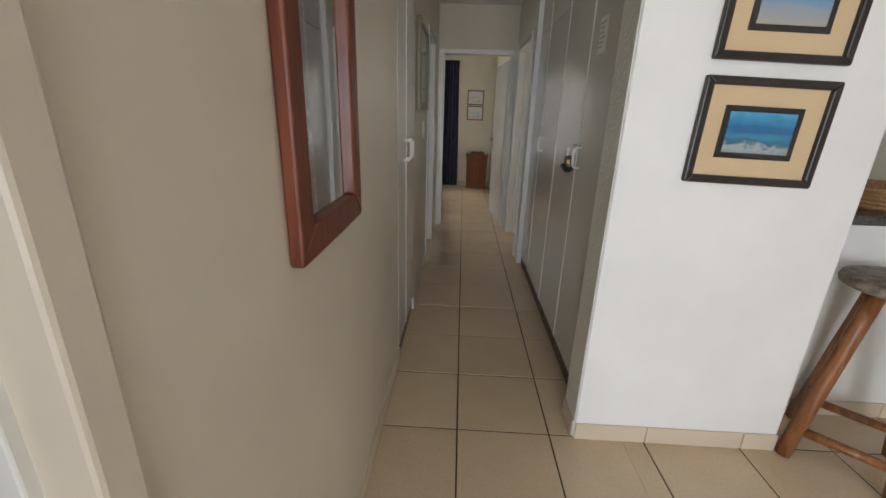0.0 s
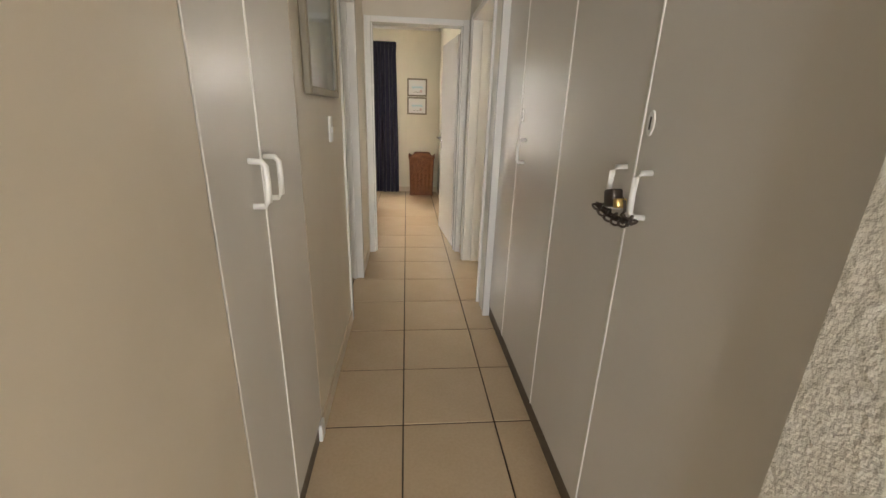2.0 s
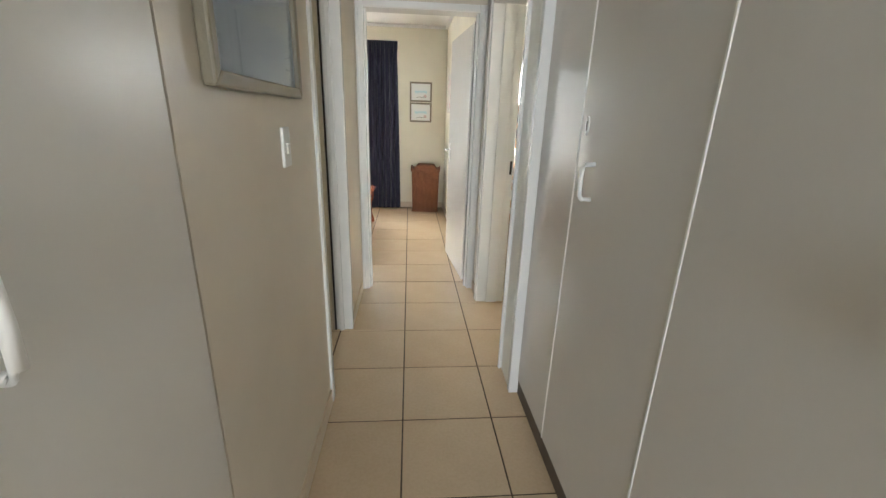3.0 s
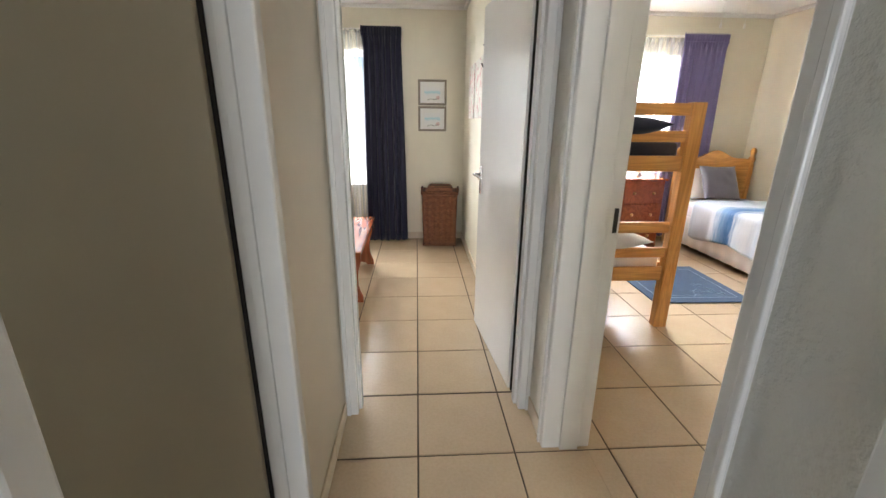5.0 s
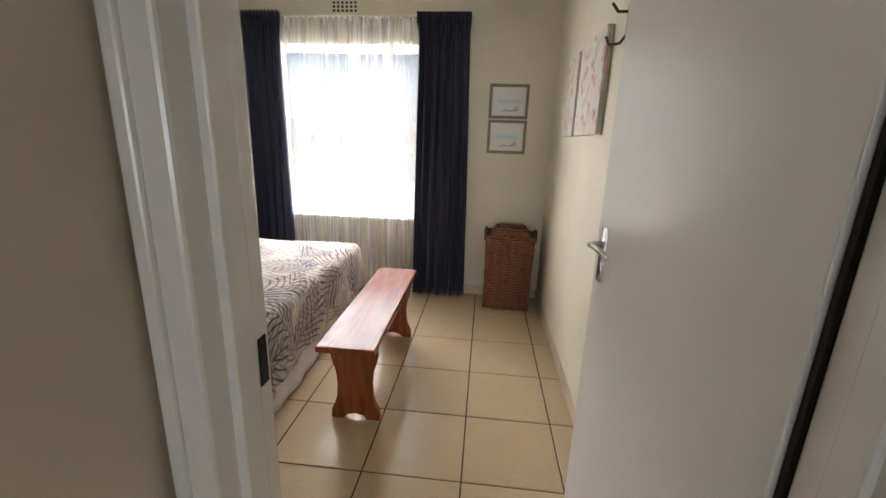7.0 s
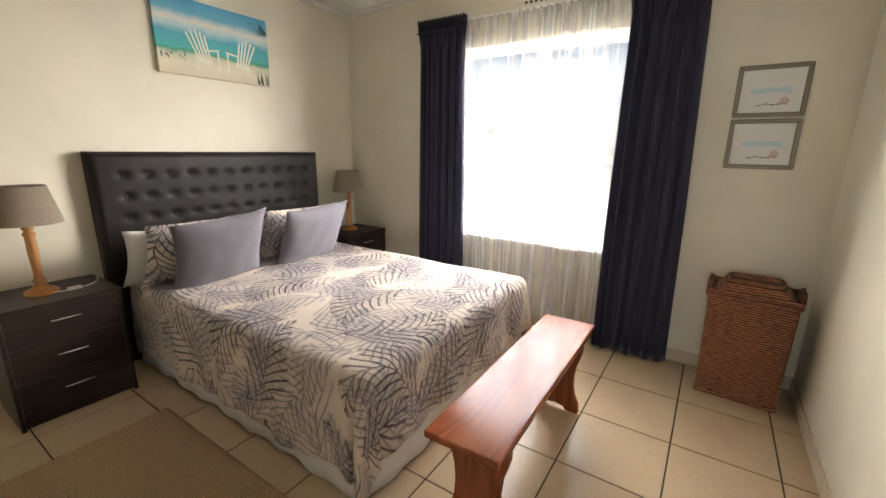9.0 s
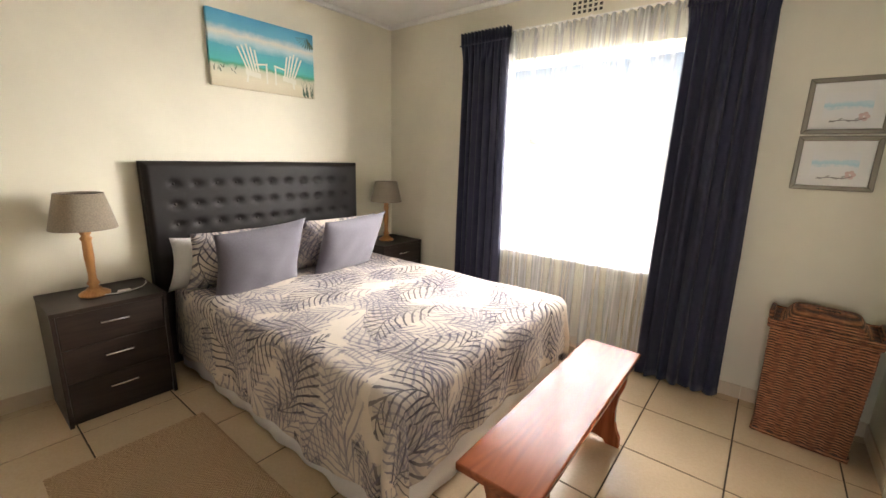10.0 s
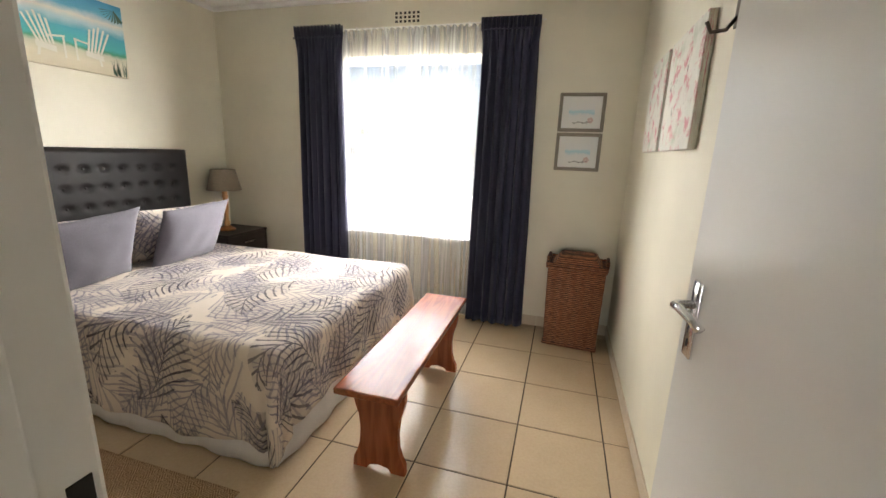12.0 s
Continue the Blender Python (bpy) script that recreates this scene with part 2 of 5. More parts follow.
def palm_print(name, ground, ink, ink2):
    """Cream cotton printed with loose palm fronds: cells of random turn, each with a midrib and slanting leaflets."""
    m, nt, b = nodes_of(name, 0.9, 0, 0.2)
    uv = coords(nt, "UV")
    warp = nt.nodes.new("ShaderNodeTexNoise")
    warp.inputs["Scale"].default_value = 3.0
    nt.links.new(uv, warp.inputs["Vector"])
    off = nt.nodes.new("ShaderNodeVectorMath")
    off.operation = 'MULTIPLY_ADD'
    nt.links.new(warp.outputs["Color"], off.inputs[0])
    off.inputs[1].default_value, off.inputs[2].default_value = (0.10, 0.10, 0), (-0.05, -0.05, 0)
    add = nt.nodes.new("ShaderNodeVectorMath")
    add.operation = 'ADD'
    nt.links.new(uv, add.inputs[0])
    nt.links.new(off.outputs[0], add.inputs[1])
    colour = ramp(nt, noise_tex(nt, uv, 5, 4), [(0.35, ground), (0.65, tuple(c * 1.08 for c in ground))])
    for k, (cell, leaf, wide, tint, strength) in enumerate(((2.1, 46.0, 0.17, ink2, 0.6), (2.7, 58.0, 0.14, ink2, 0.7), (2.2, 50.0, 0.16, ink, 0.95), (3.0, 64.0, 0.12, ink2, 0.8))):
        p = mapped(nt, add.outputs[0], (1, 1, 1), (0, 0, 0.7 * k), (0.37 * k, 0.71 * k, 0))
        vo = nt.nodes.new("ShaderNodeTexVoronoi")
        vo.voronoi_dimensions = '2D'
        vo.inputs["Scale"].default_value = cell
        vo.inputs["Randomness"].default_value = 0.75
        nt.links.new(p, vo.inputs["Vector"])
        d = nt.nodes.new("ShaderNodeVectorMath")
        d.operation = 'SUBTRACT'
        nt.links.new(p, d.inputs[0])
        nt.links.new(vo.outputs["Position"], d.inputs[1])
        rot = nt.nodes.new("ShaderNodeVectorRotate")
        rot.rotation_type = 'Z_AXIS'
        nt.links.new(d.outputs[0], rot.inputs["Vector"])
        sep0 = nt.nodes.new("ShaderNodeSeparateColor")
        nt.links.new(vo.outputs["Color"], sep0.inputs[0])
        nt.links.new(math_node(nt, 'MULTIPLY', sep0.outputs[0], 6.283), rot.inputs["Angle"])
        s = nt.nodes.new("ShaderNodeSeparateXYZ")
        nt.links.new(rot.outputs[0], s.inputs[0])
        u = s.outputs["X"]
        bend = math_node(nt, 'MULTIPLY', math_node(nt, 'MULTIPLY', u, u), 1.6)
        w = math_node(nt, 'ABSOLUTE', math_node(nt, 'SUBTRACT', s.outputs["Y"], bend))
        # leaflets sweep forward from the rib and curve
        ph = math_node(nt, 'SUBTRACT', math_node(nt, 'MULTIPLY', u, leaf * 2.2), math_node(nt, 'MULTIPLY', math_node(nt, 'POWER', w, 0.8), leaf * 1.7))
        line = math_node(nt, 'SINE', ph)
        wob = noise_tex(nt, uv, 34, 3, 0.7)
        line = math_node(nt, 'GREATER_THAN', math_node(nt, 'ADD', line, math_node(nt, 'MULTIPLY', wob, 1.1)), 1.22)
        half = 0.62 / cell
        env = math_node(nt, 'SUBTRACT', 1.0, math_node(nt, 'POWER', math_node(nt, 'ABSOLUTE', math_node(nt, 'DIVIDE', u, half)), 2.0))
        env = math_node(nt, 'MULTIPLY', math_node(nt, 'MAXIMUM', env, 0.0), wide)
        ragged = math_node(nt, 'MULTIPLY', env, math_node(nt, 'ADD', 0.45, math_node(nt, 'MULTIPLY', noise_tex(nt, uv, 22, 3, 0.7), 1.0)))
        inside = math_node(nt, 'LESS_THAN', w, ragged)
        rib = math_node(nt, 'MULTIPLY', math_node(nt, 'LESS_THAN', w, 0.003), math_node(nt, 'GREATER_THAN', env, 0.005))
        mask = math_node(nt, 'MAXIMUM', math_node(nt, 'MULTIPLY', line, inside), rib)
        mask = math_node(nt, 'MULTIPLY', mask, math_node(nt, 'MULTIPLY', math_node(nt, 'ADD', 0.35, math_node(nt, 'MULTIPLY', noise_tex(nt, uv, 6, 2), 1.0)), strength))
        wash = math_node(nt, 'MULTIPLY', inside, 0.16 * strength)
        colour = mixed(nt, wash, colour, tint)
        colour = mixed(nt, mask, colour, tint)
    nt.links.new(colour, b.inputs["Base Color"])
    bump(nt, b, noise_tex(nt, uv, 500, 2), 0.2, 0.001)
    return m


PALM = palm_print("palm_print_cotton", (0.74, 0.66, 0.58), (0.07, 0.062, 0.085), (0.20, 0.185, 0.25))


def wicker(name):
    m, nt, b = nodes_of(name, 0.6)
    v = coords(nt)
    f = noise_tex(nt, mapped(nt, v, (30, 30, 150)), 1.0, 4)
    s = nt.nodes.new("ShaderNodeSeparateXYZ")
    nt.links.new(v, s.inputs[0])
    rows = math_node(nt, 'SINE', math_node(nt, 'MULTIPLY', s.outputs["Z"], 6.283 / 0.0142))
    posts = math_node(nt, 'SINE', math_node(nt, 'MULTIPLY', math_node(nt, 'ADD', s.outputs["X"], s.outputs["Y"]), 6.283 / 0.068))
    # streaky cane colour, with shade between the woven rows added to it
    f = math_node(nt, 'ADD', f, math_node(nt, 'ADD', math_node(nt, 'MULTIPLY', rows, 0.24), math_node(nt, 'MULTIPLY', math_node(nt, 'MULTIPLY', rows, posts), 0.10)))
    nt.links.new(ramp(nt, f, [(0.25, (0.045, 0.014, 0.006)), (0.52, (0.22, 0.075, 0.030)), (0.8, (0.42, 0.18, 0.08))]), b.inputs["Base Color"])
    bump(nt, b, f, 0.7, 0.006)
    return m


WICKER = wicker("brown_wicker")
WICKER2 = wooden("pale_wicker", (0.16, 0.08, 0.03), (0.36, 0.2, 0.08), 0.6, "y", 3.0)

SHEER = bpy.data.materials.new("sheer_voile")
SHEER.use_nodes = True
_nt = SHEER.node_tree
_nt.nodes.remove(_nt.nodes["Principled BSDF"])
_tr, _df, _tl = (_nt.nodes.new("ShaderNodeBsdf" + k) for k in ("Transparent", "Diffuse", "Translucent"))
_df.inputs[0].default_value = _tl.inputs[0].default_value = (0.86, 0.87, 0.88, 1)
_m1, _m2 = _nt.nodes.new("ShaderNodeMixShader"), _nt.nodes.new("ShaderNodeMixShader")
_m1.inputs[0].default_value = 0.03
_nt.links.new(_df.outputs[0], _m1.inputs[1])
_nt.links.new(_tl.outputs[0], _m1.inputs[2])
_nt.links.new(ramp(_nt, noise_tex(_nt, mapped(_nt, coords(_nt), (26, 26, 0.5)), 1.0, 3), [(0.35, (0.20, 0.20, 0.20)), (0.55, (0.31, 0.31, 0.31)), (0.68, (0.60, 0.60, 0.60))]), _m2.inputs[0])
_nt.links.new(_tr.outputs[0], _m2.inputs[1])
_nt.links.new(_m1.outputs[0], _m2.inputs[2])
_nt.links.new(_m2.outputs[0], _nt.nodes["Material Output"].inputs[0])

GLASS, _nt, _b = nodes_of("clear_glass", 0.02)
_b.inputs["Transmission Weight"].default_value = 1.0
_b.inputs["IOR"].default_value = 1.45
PICGLASS = bpy.data.materials.new("picture_glass")
PICGLASS.use_nodes = True
_nt = PICGLASS.node_tree
_nt.nodes.remove(_nt.nodes["Principled BSDF"])
_tr, _gl, _mx, _fr = (_nt.nodes.new(k) for k in ("ShaderNodeBsdfTransparent", "ShaderNodeBsdfGlossy", "ShaderNodeMixShader", "ShaderNodeFresnel"))
_gl.inputs["Roughness"].default_value = 0.02
_nt.links.new(_fr.outputs[0], _mx.inputs[0])
_nt.links.new(_tr.outputs[0], _mx.inputs[1])
_nt.links.new(_gl.outputs[0], _mx.inputs[2])
_nt.links.new(_mx.outputs[0], _nt.nodes["Material Output"].inputs[0])


def picture_paint(name, stops, scale=6.0, axis="Z", blotch=0.25):
    """A painted or printed sheet: colour bands by height, broken by brushy noise. Generated coordinates run 0 to 1 over the sheet."""
    m, nt, b = nodes_of(name, 0.6)
    v = coords(nt, "Generated")
    s = nt.nodes.new("ShaderNodeSeparateXYZ")
    nt.links.new(v, s.inputs[0])
    n = math_node(nt, 'MULTIPLY', math_node(nt, 'SUBTRACT', noise_tex(nt, v, scale, 6, 0.65), 0.5), blotch)
    nt.links.new(ramp(nt, math_node(nt, 'ADD', s.outputs[axis], n), stops), b.inputs["Base Color"])
    bump(nt, b, noise_tex(nt, v, 60, 3), 0.1, 0.002)
    return m


# ---- mesh helpers ----


def bm_box(x0, x1, y0, y1, z0, z1, bevel=0.0, seg=2, into=None):
    bm = bmesh.new()
    bmesh.ops.create_cube(bm, size=1.0)
    for v in bm.verts:
        v.co = Vector(((x0 + x1) / 2 + v.co.x * (x1 - x0), (y0 + y1) / 2 + v.co.y * (y1 - y0), (z0 + z1) / 2 + v.co.z * (z1 - z0)))
    if bevel:
        bmesh.ops.bevel(bm, geom=bm.edges[:], offset=bevel, segments=seg, profile=0.5, affect='EDGES')
    if into is not None:
        me = bpy.data.meshes.new("tmp")
        bm.to_mesh(me)
        bm.free()
        into.from_mesh(me)
        bpy.data.meshes.remove(me)
        return into
    return bm


def bm_lathe(profile, seg=28, x=0.0, y=0.0):
    bm = bmesh.new()
    rings = []
    for r, z in profile:
        rings.append([bm.verts.new((x + r * math.cos(2 * math.pi * i / seg), y + r * math.sin(2 * math.pi * i / seg), z)) for i in range(seg)])
    for a, b in zip(rings, rings[1:]):
        for i in range(seg):
            bm.faces.new((a[i], a[(i + 1) % seg], b[(i + 1) % seg], b[i]))
    if profile[0][0] > 1e-5:
        bm.faces.new(rings[0][::-1])
    if profile[-1][0] > 1e-5:
        bm.faces.new(rings[-1])
    return bm


def bm_tube(points, radius, seg=8):
    """A round bar along points."""
    bm = bmesh.new()
    pts = [Vector(p) for p in points]
    rings = []
    for i, p in enumerate(pts):
        d = (pts[min(i + 1, len(pts) - 1)] - pts[max(i - 1, 0)]).normalized()
        side = d.cross(Vector((0.3, 0.2, 1))).normalized() if abs(d.z) < 0.9 else d.cross(Vector((1, 0.2, 0))).normalized()
        up = side.cross(d)
        rings.append([bm.verts.new(p + radius * (math.cos(2 * math.pi * k / seg) * side + math.sin(2 * math.pi * k / seg) * up)) for k in range(seg)])
    for a, b in zip(rings, rings[1:]):
        for k in range(seg):
            bm.faces.new((a[k], a[(k + 1) % seg], b[(k + 1) % seg], b[k]))
    bm.faces.new(rings[0][::-1])
    bm.faces.new(rings[-1])
    return bm


def bm_prism(outline, depth, axis="y", at=0.0, bevel=0.0):
    """An outline in a plane, extruded by depth along the axis (y: outline is x, z; x: outline is y, z; z: outline is x, y)."""
    def place(a, b, d):
        return {"y": (a, at + d, b), "x": (at + d, a, b), "z": (a, b, at + d)}[axis]
    bm = bmesh.new()
    f = bm.faces.new([bm.verts.new(place(a, b, 0)) for a, b in outline])
    res = bmesh.ops.extrude_face_region(bm, geom=[f])
    shift = Vector(place(0, 0, depth)) - Vector(place(0, 0, 0))
    bmesh.ops.translate(bm, verts=[g for g in res["geom"] if isinstance(g, bmesh.types.BMVert)], vec=shift)
    bmesh.ops.recalc_face_normals(bm, faces=bm.faces[:])
    if bevel:
        bmesh.ops.bevel(bm, geom=[e for e in bm.edges if e.calc_face_angle(0) > 0.6], offset=bevel, segments=2, profile=0.5, affect='EDGES')
    return bm


def bm_grid(nu, nv, fn, closed=False, uv=None):
    """A sheet of (nu+1) x (nv+1) points fn(u, v), u and v from 0 to 1, with uv from the function uv."""
    bm = bmesh.new()
    vs = [[bm.verts.new(fn(i / nu, j / nv)) for j in range(nv + 1)] for i in range(nu + 1)]
    lay = bm.loops.layers.uv.new("UVMap") if uv else None
    for i in range(nu):
        for j in range(nv):
            f = bm.faces.new((vs[i][j], vs[i + 1][j], vs[i + 1][j + 1], vs[i][j + 1]))
            f.smooth = True
            if uv:
                for lp, (a, b) in zip(f.loops, ((i, j), (i + 1, j), (i + 1, j + 1), (i, j + 1))):
                    lp[lay].uv = uv(a / nu, b / nv)
    return bm


def mesh_of(bm, name, material, smooth=False):
    me = bpy.data.meshes.new(name)
    bm.normal_update()
    bm.to_mesh(me)
    bm.free()
    if smooth:
        for p in me.polygons:
            p.use_smooth = True
    me.materials.append(material)
    return me


def part(name, bm, material, parent, label="", smooth=False):
    ob = new(name, mesh_of(bm, name, material, smooth))
    ob.parent = parent
    return tagged(ob, label)


def thing(name, m, label, category, group=""):
    ob = new(name)
    ob.empty_display_size = 0.1
    ob.matrix_basis = m
    return tagged(ob, label, category, group)


def solo(name, bm, material, m, label, category, group="", smooth=False, kind=""):
    ob = new(name, mesh_of(bm, name, material, smooth))
    ob.matrix_basis = m
    return tagged(ob, label, category, group, kind)


def structure(name, bm, material, label, category="", smooth=False):
    ob = new(name, mesh_of(bm, name, material, smooth))
    return tagged(ob, label, category or name.split("_")[0], kind="structure")


def thick(ob, t, offset=0.0):
    md = ob.modifiers.new("thickness", 'SOLIDIFY')
    md.thickness, md.offset = t, offset
    return ob


def wall(name, axis, lo, hi, t0, t1, material, label, openings=(), z0=-0.1, z1=2.6):
    """A wall that runs along axis from lo to hi, t0 to t1 thick, with openings (from, to, sill, head)."""
    bm = bmesh.new()
    def put(a, b, c, d):
        if b - a > 1e-4 and d - c > 1e-4:
            if axis == "x":
                bm_box(a, b, t0, t1, c, d, into=bm)
            else:
                bm_box(t0, t1, a, b, c, d, into=bm)
    at = lo
    for a, b, sill, head in sorted(openings):
        put(at, a, z0, z1)
        put(a, b, z0, sill)
        put(a, b, head, z1)
        at = b
    put(at, hi, z0, z1)
    return structure(name, bm, material, label, "wall")

# ---- the plan ----
P = 0.43            # tile pitch
H = 2.60            # ceiling
HL, HR = -0.36, 0.56    # hall faces
YB0, YB1 = 5.45, 5.58   # wall between hall and bedroom
WEST, NORTH = -3.08, 8.68
X2 = 0.76           # face of the second bedroom's side wall
HEAD = 2.10

wall("wall_hall_west_1", "y", -0.62, 2.27, HL - 0.16, HL, WALL_HALL_SHADE, "cream painted plaster wall with a mirror", [(-0.46, 0.472, -0.1, HEAD)])
# the next two walls use the darker cream to imitate their shade
wall("wall_hall_west_2", "y", 2.985, 5.45, HL - 0.085, HL, WALL_HALL_SHADE, "cream painted plaster wall beside a doorway, darkened for shade", [(4.03, 4.78, -0.1, HEAD)])
wall("wall_bedroom_south", "x", -3.28, 0.56, YB0, YB1, WALL_HALL_SHADE, "cream wall with the bedroom doorway, darkened for shade", [(-0.32, 0.535, -0.1, 2.11)])
wall("wall_bedroom_west", "y", 5.58, 8.9, WEST - 0.2, WEST, WALL, "cream painted bedroom wall behind the bed")
wall("wall_north", "x", -3.08, 4.3, NORTH, NORTH + 0.2, WALL, "cream painted outer wall with two windows", [(-1.86, -0.50, 0.70, 2.15), (1.5, 3.05, 0.85, 2.15)])
wall("wall_bedroom_east", "y", 5.45, 8.68, HR, X2, WALL, "cream painted wall between the two bedrooms")
wall("wall_hall_east", "y", 4.09, 5.45, 0.567, X2, PLASTER, "rough cream plaster wall round a doorway", [(4.28, 5.22, -0.1, 2.12)])
structure("wall_stub", bm_box(0.54, 1.44, 1.71, 1.89, -0.1, H, 0.008), WALL_WHITE, "white plaster wall end with framed pictures", "wall")
structure("wall_stub_side", bm_box(0.536, 0.541, 1.720, 1.888, 0, H), PLASTER, "rough grey plaster end of the wall", "wall")
wall("wall_closet_back", "y", 1.89, 4.15, 1.25, 1.40, WALL, "plain wall behind the closets")
wall("wall_room_2_south", "x", 0.76, 4.3, 4.02, 4.15, WALL, "plain wall of the second bedroom")
wall("wall_room_2_east", "y", 4.15, 8.68, 4.08, 4.28, WALL, "cream painted side wall beside the single bed")
wall("wall_bath_west", "y", 2.0, 5.45, -2.5, -2.3, WALL, "plain bathroom wall with an assumed small window", [(3.8, 4.7, 1.2, 2.1)])
wall("wall_bath_south", "x", -2.3, -0.52, 1.95, 2.1, WALL, "plain wall of the bathroom")
wall("wall_left_room_west", "y", -3.5, 1.95, -2.5, -2.3, WALL, "plain wall of the side room")
wall("wall_side_room_south", "x", -2.3, -0.52, -0.62, -0.50, WALL_WHITE, "plain white wall of the side room")
wall("wall_living_south", "x", -2.5, 4.2, -3.65, -3.45, WALL_WHITE, "plain white wall with a wide window", [(-1.55, 1.05, 0.2, 2.25)])
wall("wall_living_east", "y", -3.5, 4.02, 4.0, 4.2, WALL_WHITE, "plain white wall of the living area")
structure("wall_counter", bm_box(1.44, 3.4, 1.98, 2.10, -0.1, 1.04), WALL_WHITE, "cream half wall under the breakfast counter", "wall")
structure("ceiling", bm_box(-3.28, 4.3, -3.65, 8.88, H, H + 0.15), CEIL, "white painted ceiling", "ceiling")
# out of view; the deep southern overhang is added to keep sun out
structure("roof", bm_box(-4.0, 5.0, -4.9, 8.95, H + 0.16, H + 0.36), CEIL, "unseen roof slab, eaves deepened to block the sun", "roof")


def cornice(name, runs):
    bm = bmesh.new()
    for x0, x1, y0, y1 in runs:
        bm_box(x0, x1, y0, y1, H - 0.04, H - 0.001, 0.008, into=bm)
    structure(name, bm, CEIL, "small white ceiling cornice", "trim")


cornice("trim_cornice", [(WEST, 0.56, NORTH - 0.03, NORTH), (WEST, WEST + 0.03, YB1, NORTH - 0.03), (0.53, 0.56, YB1, NORTH - 0.03), (X2, 4.08, NORTH - 0.03, NORTH), (4.05, 4.08, 4.15, NORTH - 0.03)])


# ---- door frames: pressed steel, wrapping the wall, with a rebate ----
def steel_frame(name, along, a, b, t0, t1, head, label, strike=None, face=GLOSS):
    """Opening from a to b along the axis; the wall runs t0 to t1."""
    ob = tagged(new(name), label, "door frame", kind="structure")
    w, e = 0.045, 0.012
    bw = 0.014 if face is GLOSS else 0.026
    def box(p, q, c, d, z0, z1, bev=0.006):
        return bm_box(p, q, c, d, z0, z1, bev) if along == "x" else bm_box(c, d, p, q, z0, z1, bev)
    mid = (t0 + t1) / 2
    for side, (p, q, lip) in (("near", (a - w, a + 0.004, (a, a + 0.018))), ("far", (b - 0.004, b + w, (b - 0.018, b)))):
        jamb = part("jamb", box(p, q, t0 - e, t1 + e, 0, head + w), face, ob)
        part("door_stop", box(lip[0], lip[1], mid - 0.03, t1 - 0.045, 0, head, 0.003), GLOSS, jamb)
        part("face_bead", box(p - 0.006 if side == "near" else q - bw, p + bw if side == "near" else q + 0.006, t0 - e - 0.008, t0 - e + 0.006, 0, head + w, 0.004), GLOSS, jamb)
    part("head", box(a + 0.004, b - 0.004, t0 - e, t1 + e, head - 0.004, head + w), GLOSS, ob)
    if strike:
        # dark box on the jamb imitates the shaded hole of the strike
        part("strike_slot", strike, GAP_SHADE, ob)
    return ob


steel_frame("door_frame_1", "x", -0.30, 0.515, YB0, YB1, 2.09, "white gloss steel door frame of the bedroom", bm_box(-0.2965, -0.294, 5.558, 5.580, 1.01, 1.09, 0.001))
steel_frame("door_frame_2", "y", 4.32, 5.18, 0.567, X2, 2.09, "white gloss steel door frame of the second bedroom", bm_box(0.744, 0.760, 5.172, 5.1765, 1.005, 1.10, 0.001))
steel_frame("door_frame_3", "y", 4.055, 4.755, HL - 0.085, HL, 2.08, "white gloss steel door frame of the bathroom")
# jambs get the darker cream in place of the reveal's shade
steel_frame("door_frame_4", "y", -0.42, 0.432, HL - 0.16, HL, 2.08, "door frame with white beads near the living area, jambs toned for shade", face=WALL_HALL_SHADE)


def door_leaf(name, m, width, label, material, flip=1, handles=True, height=2.05):
    """A flush door whose hinge edge lies on the local z axis and that reaches along local x."""
    d = tagged(new(name), label, "door", kind="structure")
    d.matrix_basis = m
    part("leaf", bm_box(0.004, width, -0.02, 0.02, 0.012, height, 0.003), material, d)
    if handles:
        hx = width - 0.065
        for s in (-1, 1):
            plate = part("handle_plate", bm_box(hx - 0.021, hx + 0.021, s * 0.0205 if s > 0 else -0.029, 0.029 if s > 0 else -0.0205, 0.96, 1.14, 0.0035), CHROME, d, "chrome handle plate", True)
            pts = [(hx, s * 0.025, 1.085), (hx, s * 0.062, 1.085), (hx - 0.012, s * 0.072, 1.085), (hx - 0.05, s * 0.074, 1.09), (hx - 0.085, s * 0.066, 1.082), (hx - 0.112, s * 0.055, 1.068)]
            part("lever", bm_tube(pts, 0.0095, 10), CHROME, plate, "chrome lever handle", True)
            part("keyhole", bm_box(hx - 0.004, hx + 0.004, s * 0.0293 if s > 0 else -0.0305, 0.0305 if s > 0 else -0.0293, 0.985, 1.003, 0.0005), GAP_SHADE, plate)
        part("latch", bm_box(width - 0.001, width + 0.003, -0.011, 0.011, 0.98, 1.12, 0.001), STEEL, d)
    for z in (0.25, 1.05, 1.82) if handles else ():
        part("hinge", bm_box(-0.012, 0.006, -0.026, -0.018, z - 0.05, z + 0.05, 0.003), STEEL, d)
    return d


door_leaf("door_1", pose(0.512, 5.602, 0, 0, 0, 95.5), 0.81, "white gloss flush bedroom door standing open", GLOSS)
door_leaf("door_2", pose(-0.462, 4.742, 0, 0, 0, 180 + 6), 0.70, "cream flush bathroom door standing open, darkened for shade", DOOR_SHADED, handles=False)
# dark strips added where the hinge gaps show nothing but shade
structure("trim_hinge_gap_1", bm_box(0.504, 0.532, 5.5925, 5.604, 0.002, 2.06), GAP_SHADE, "dark strip for the shade in the bedroom door's hinge gap", "trim")
structure("trim_hinge_gap_2", bm_box(-0.4655, -0.4575, 4.745, 4.758, 0.002, 2.06), GAP_SHADE, "dark strip for the shade in the bathroom door's hinge gap", "trim")


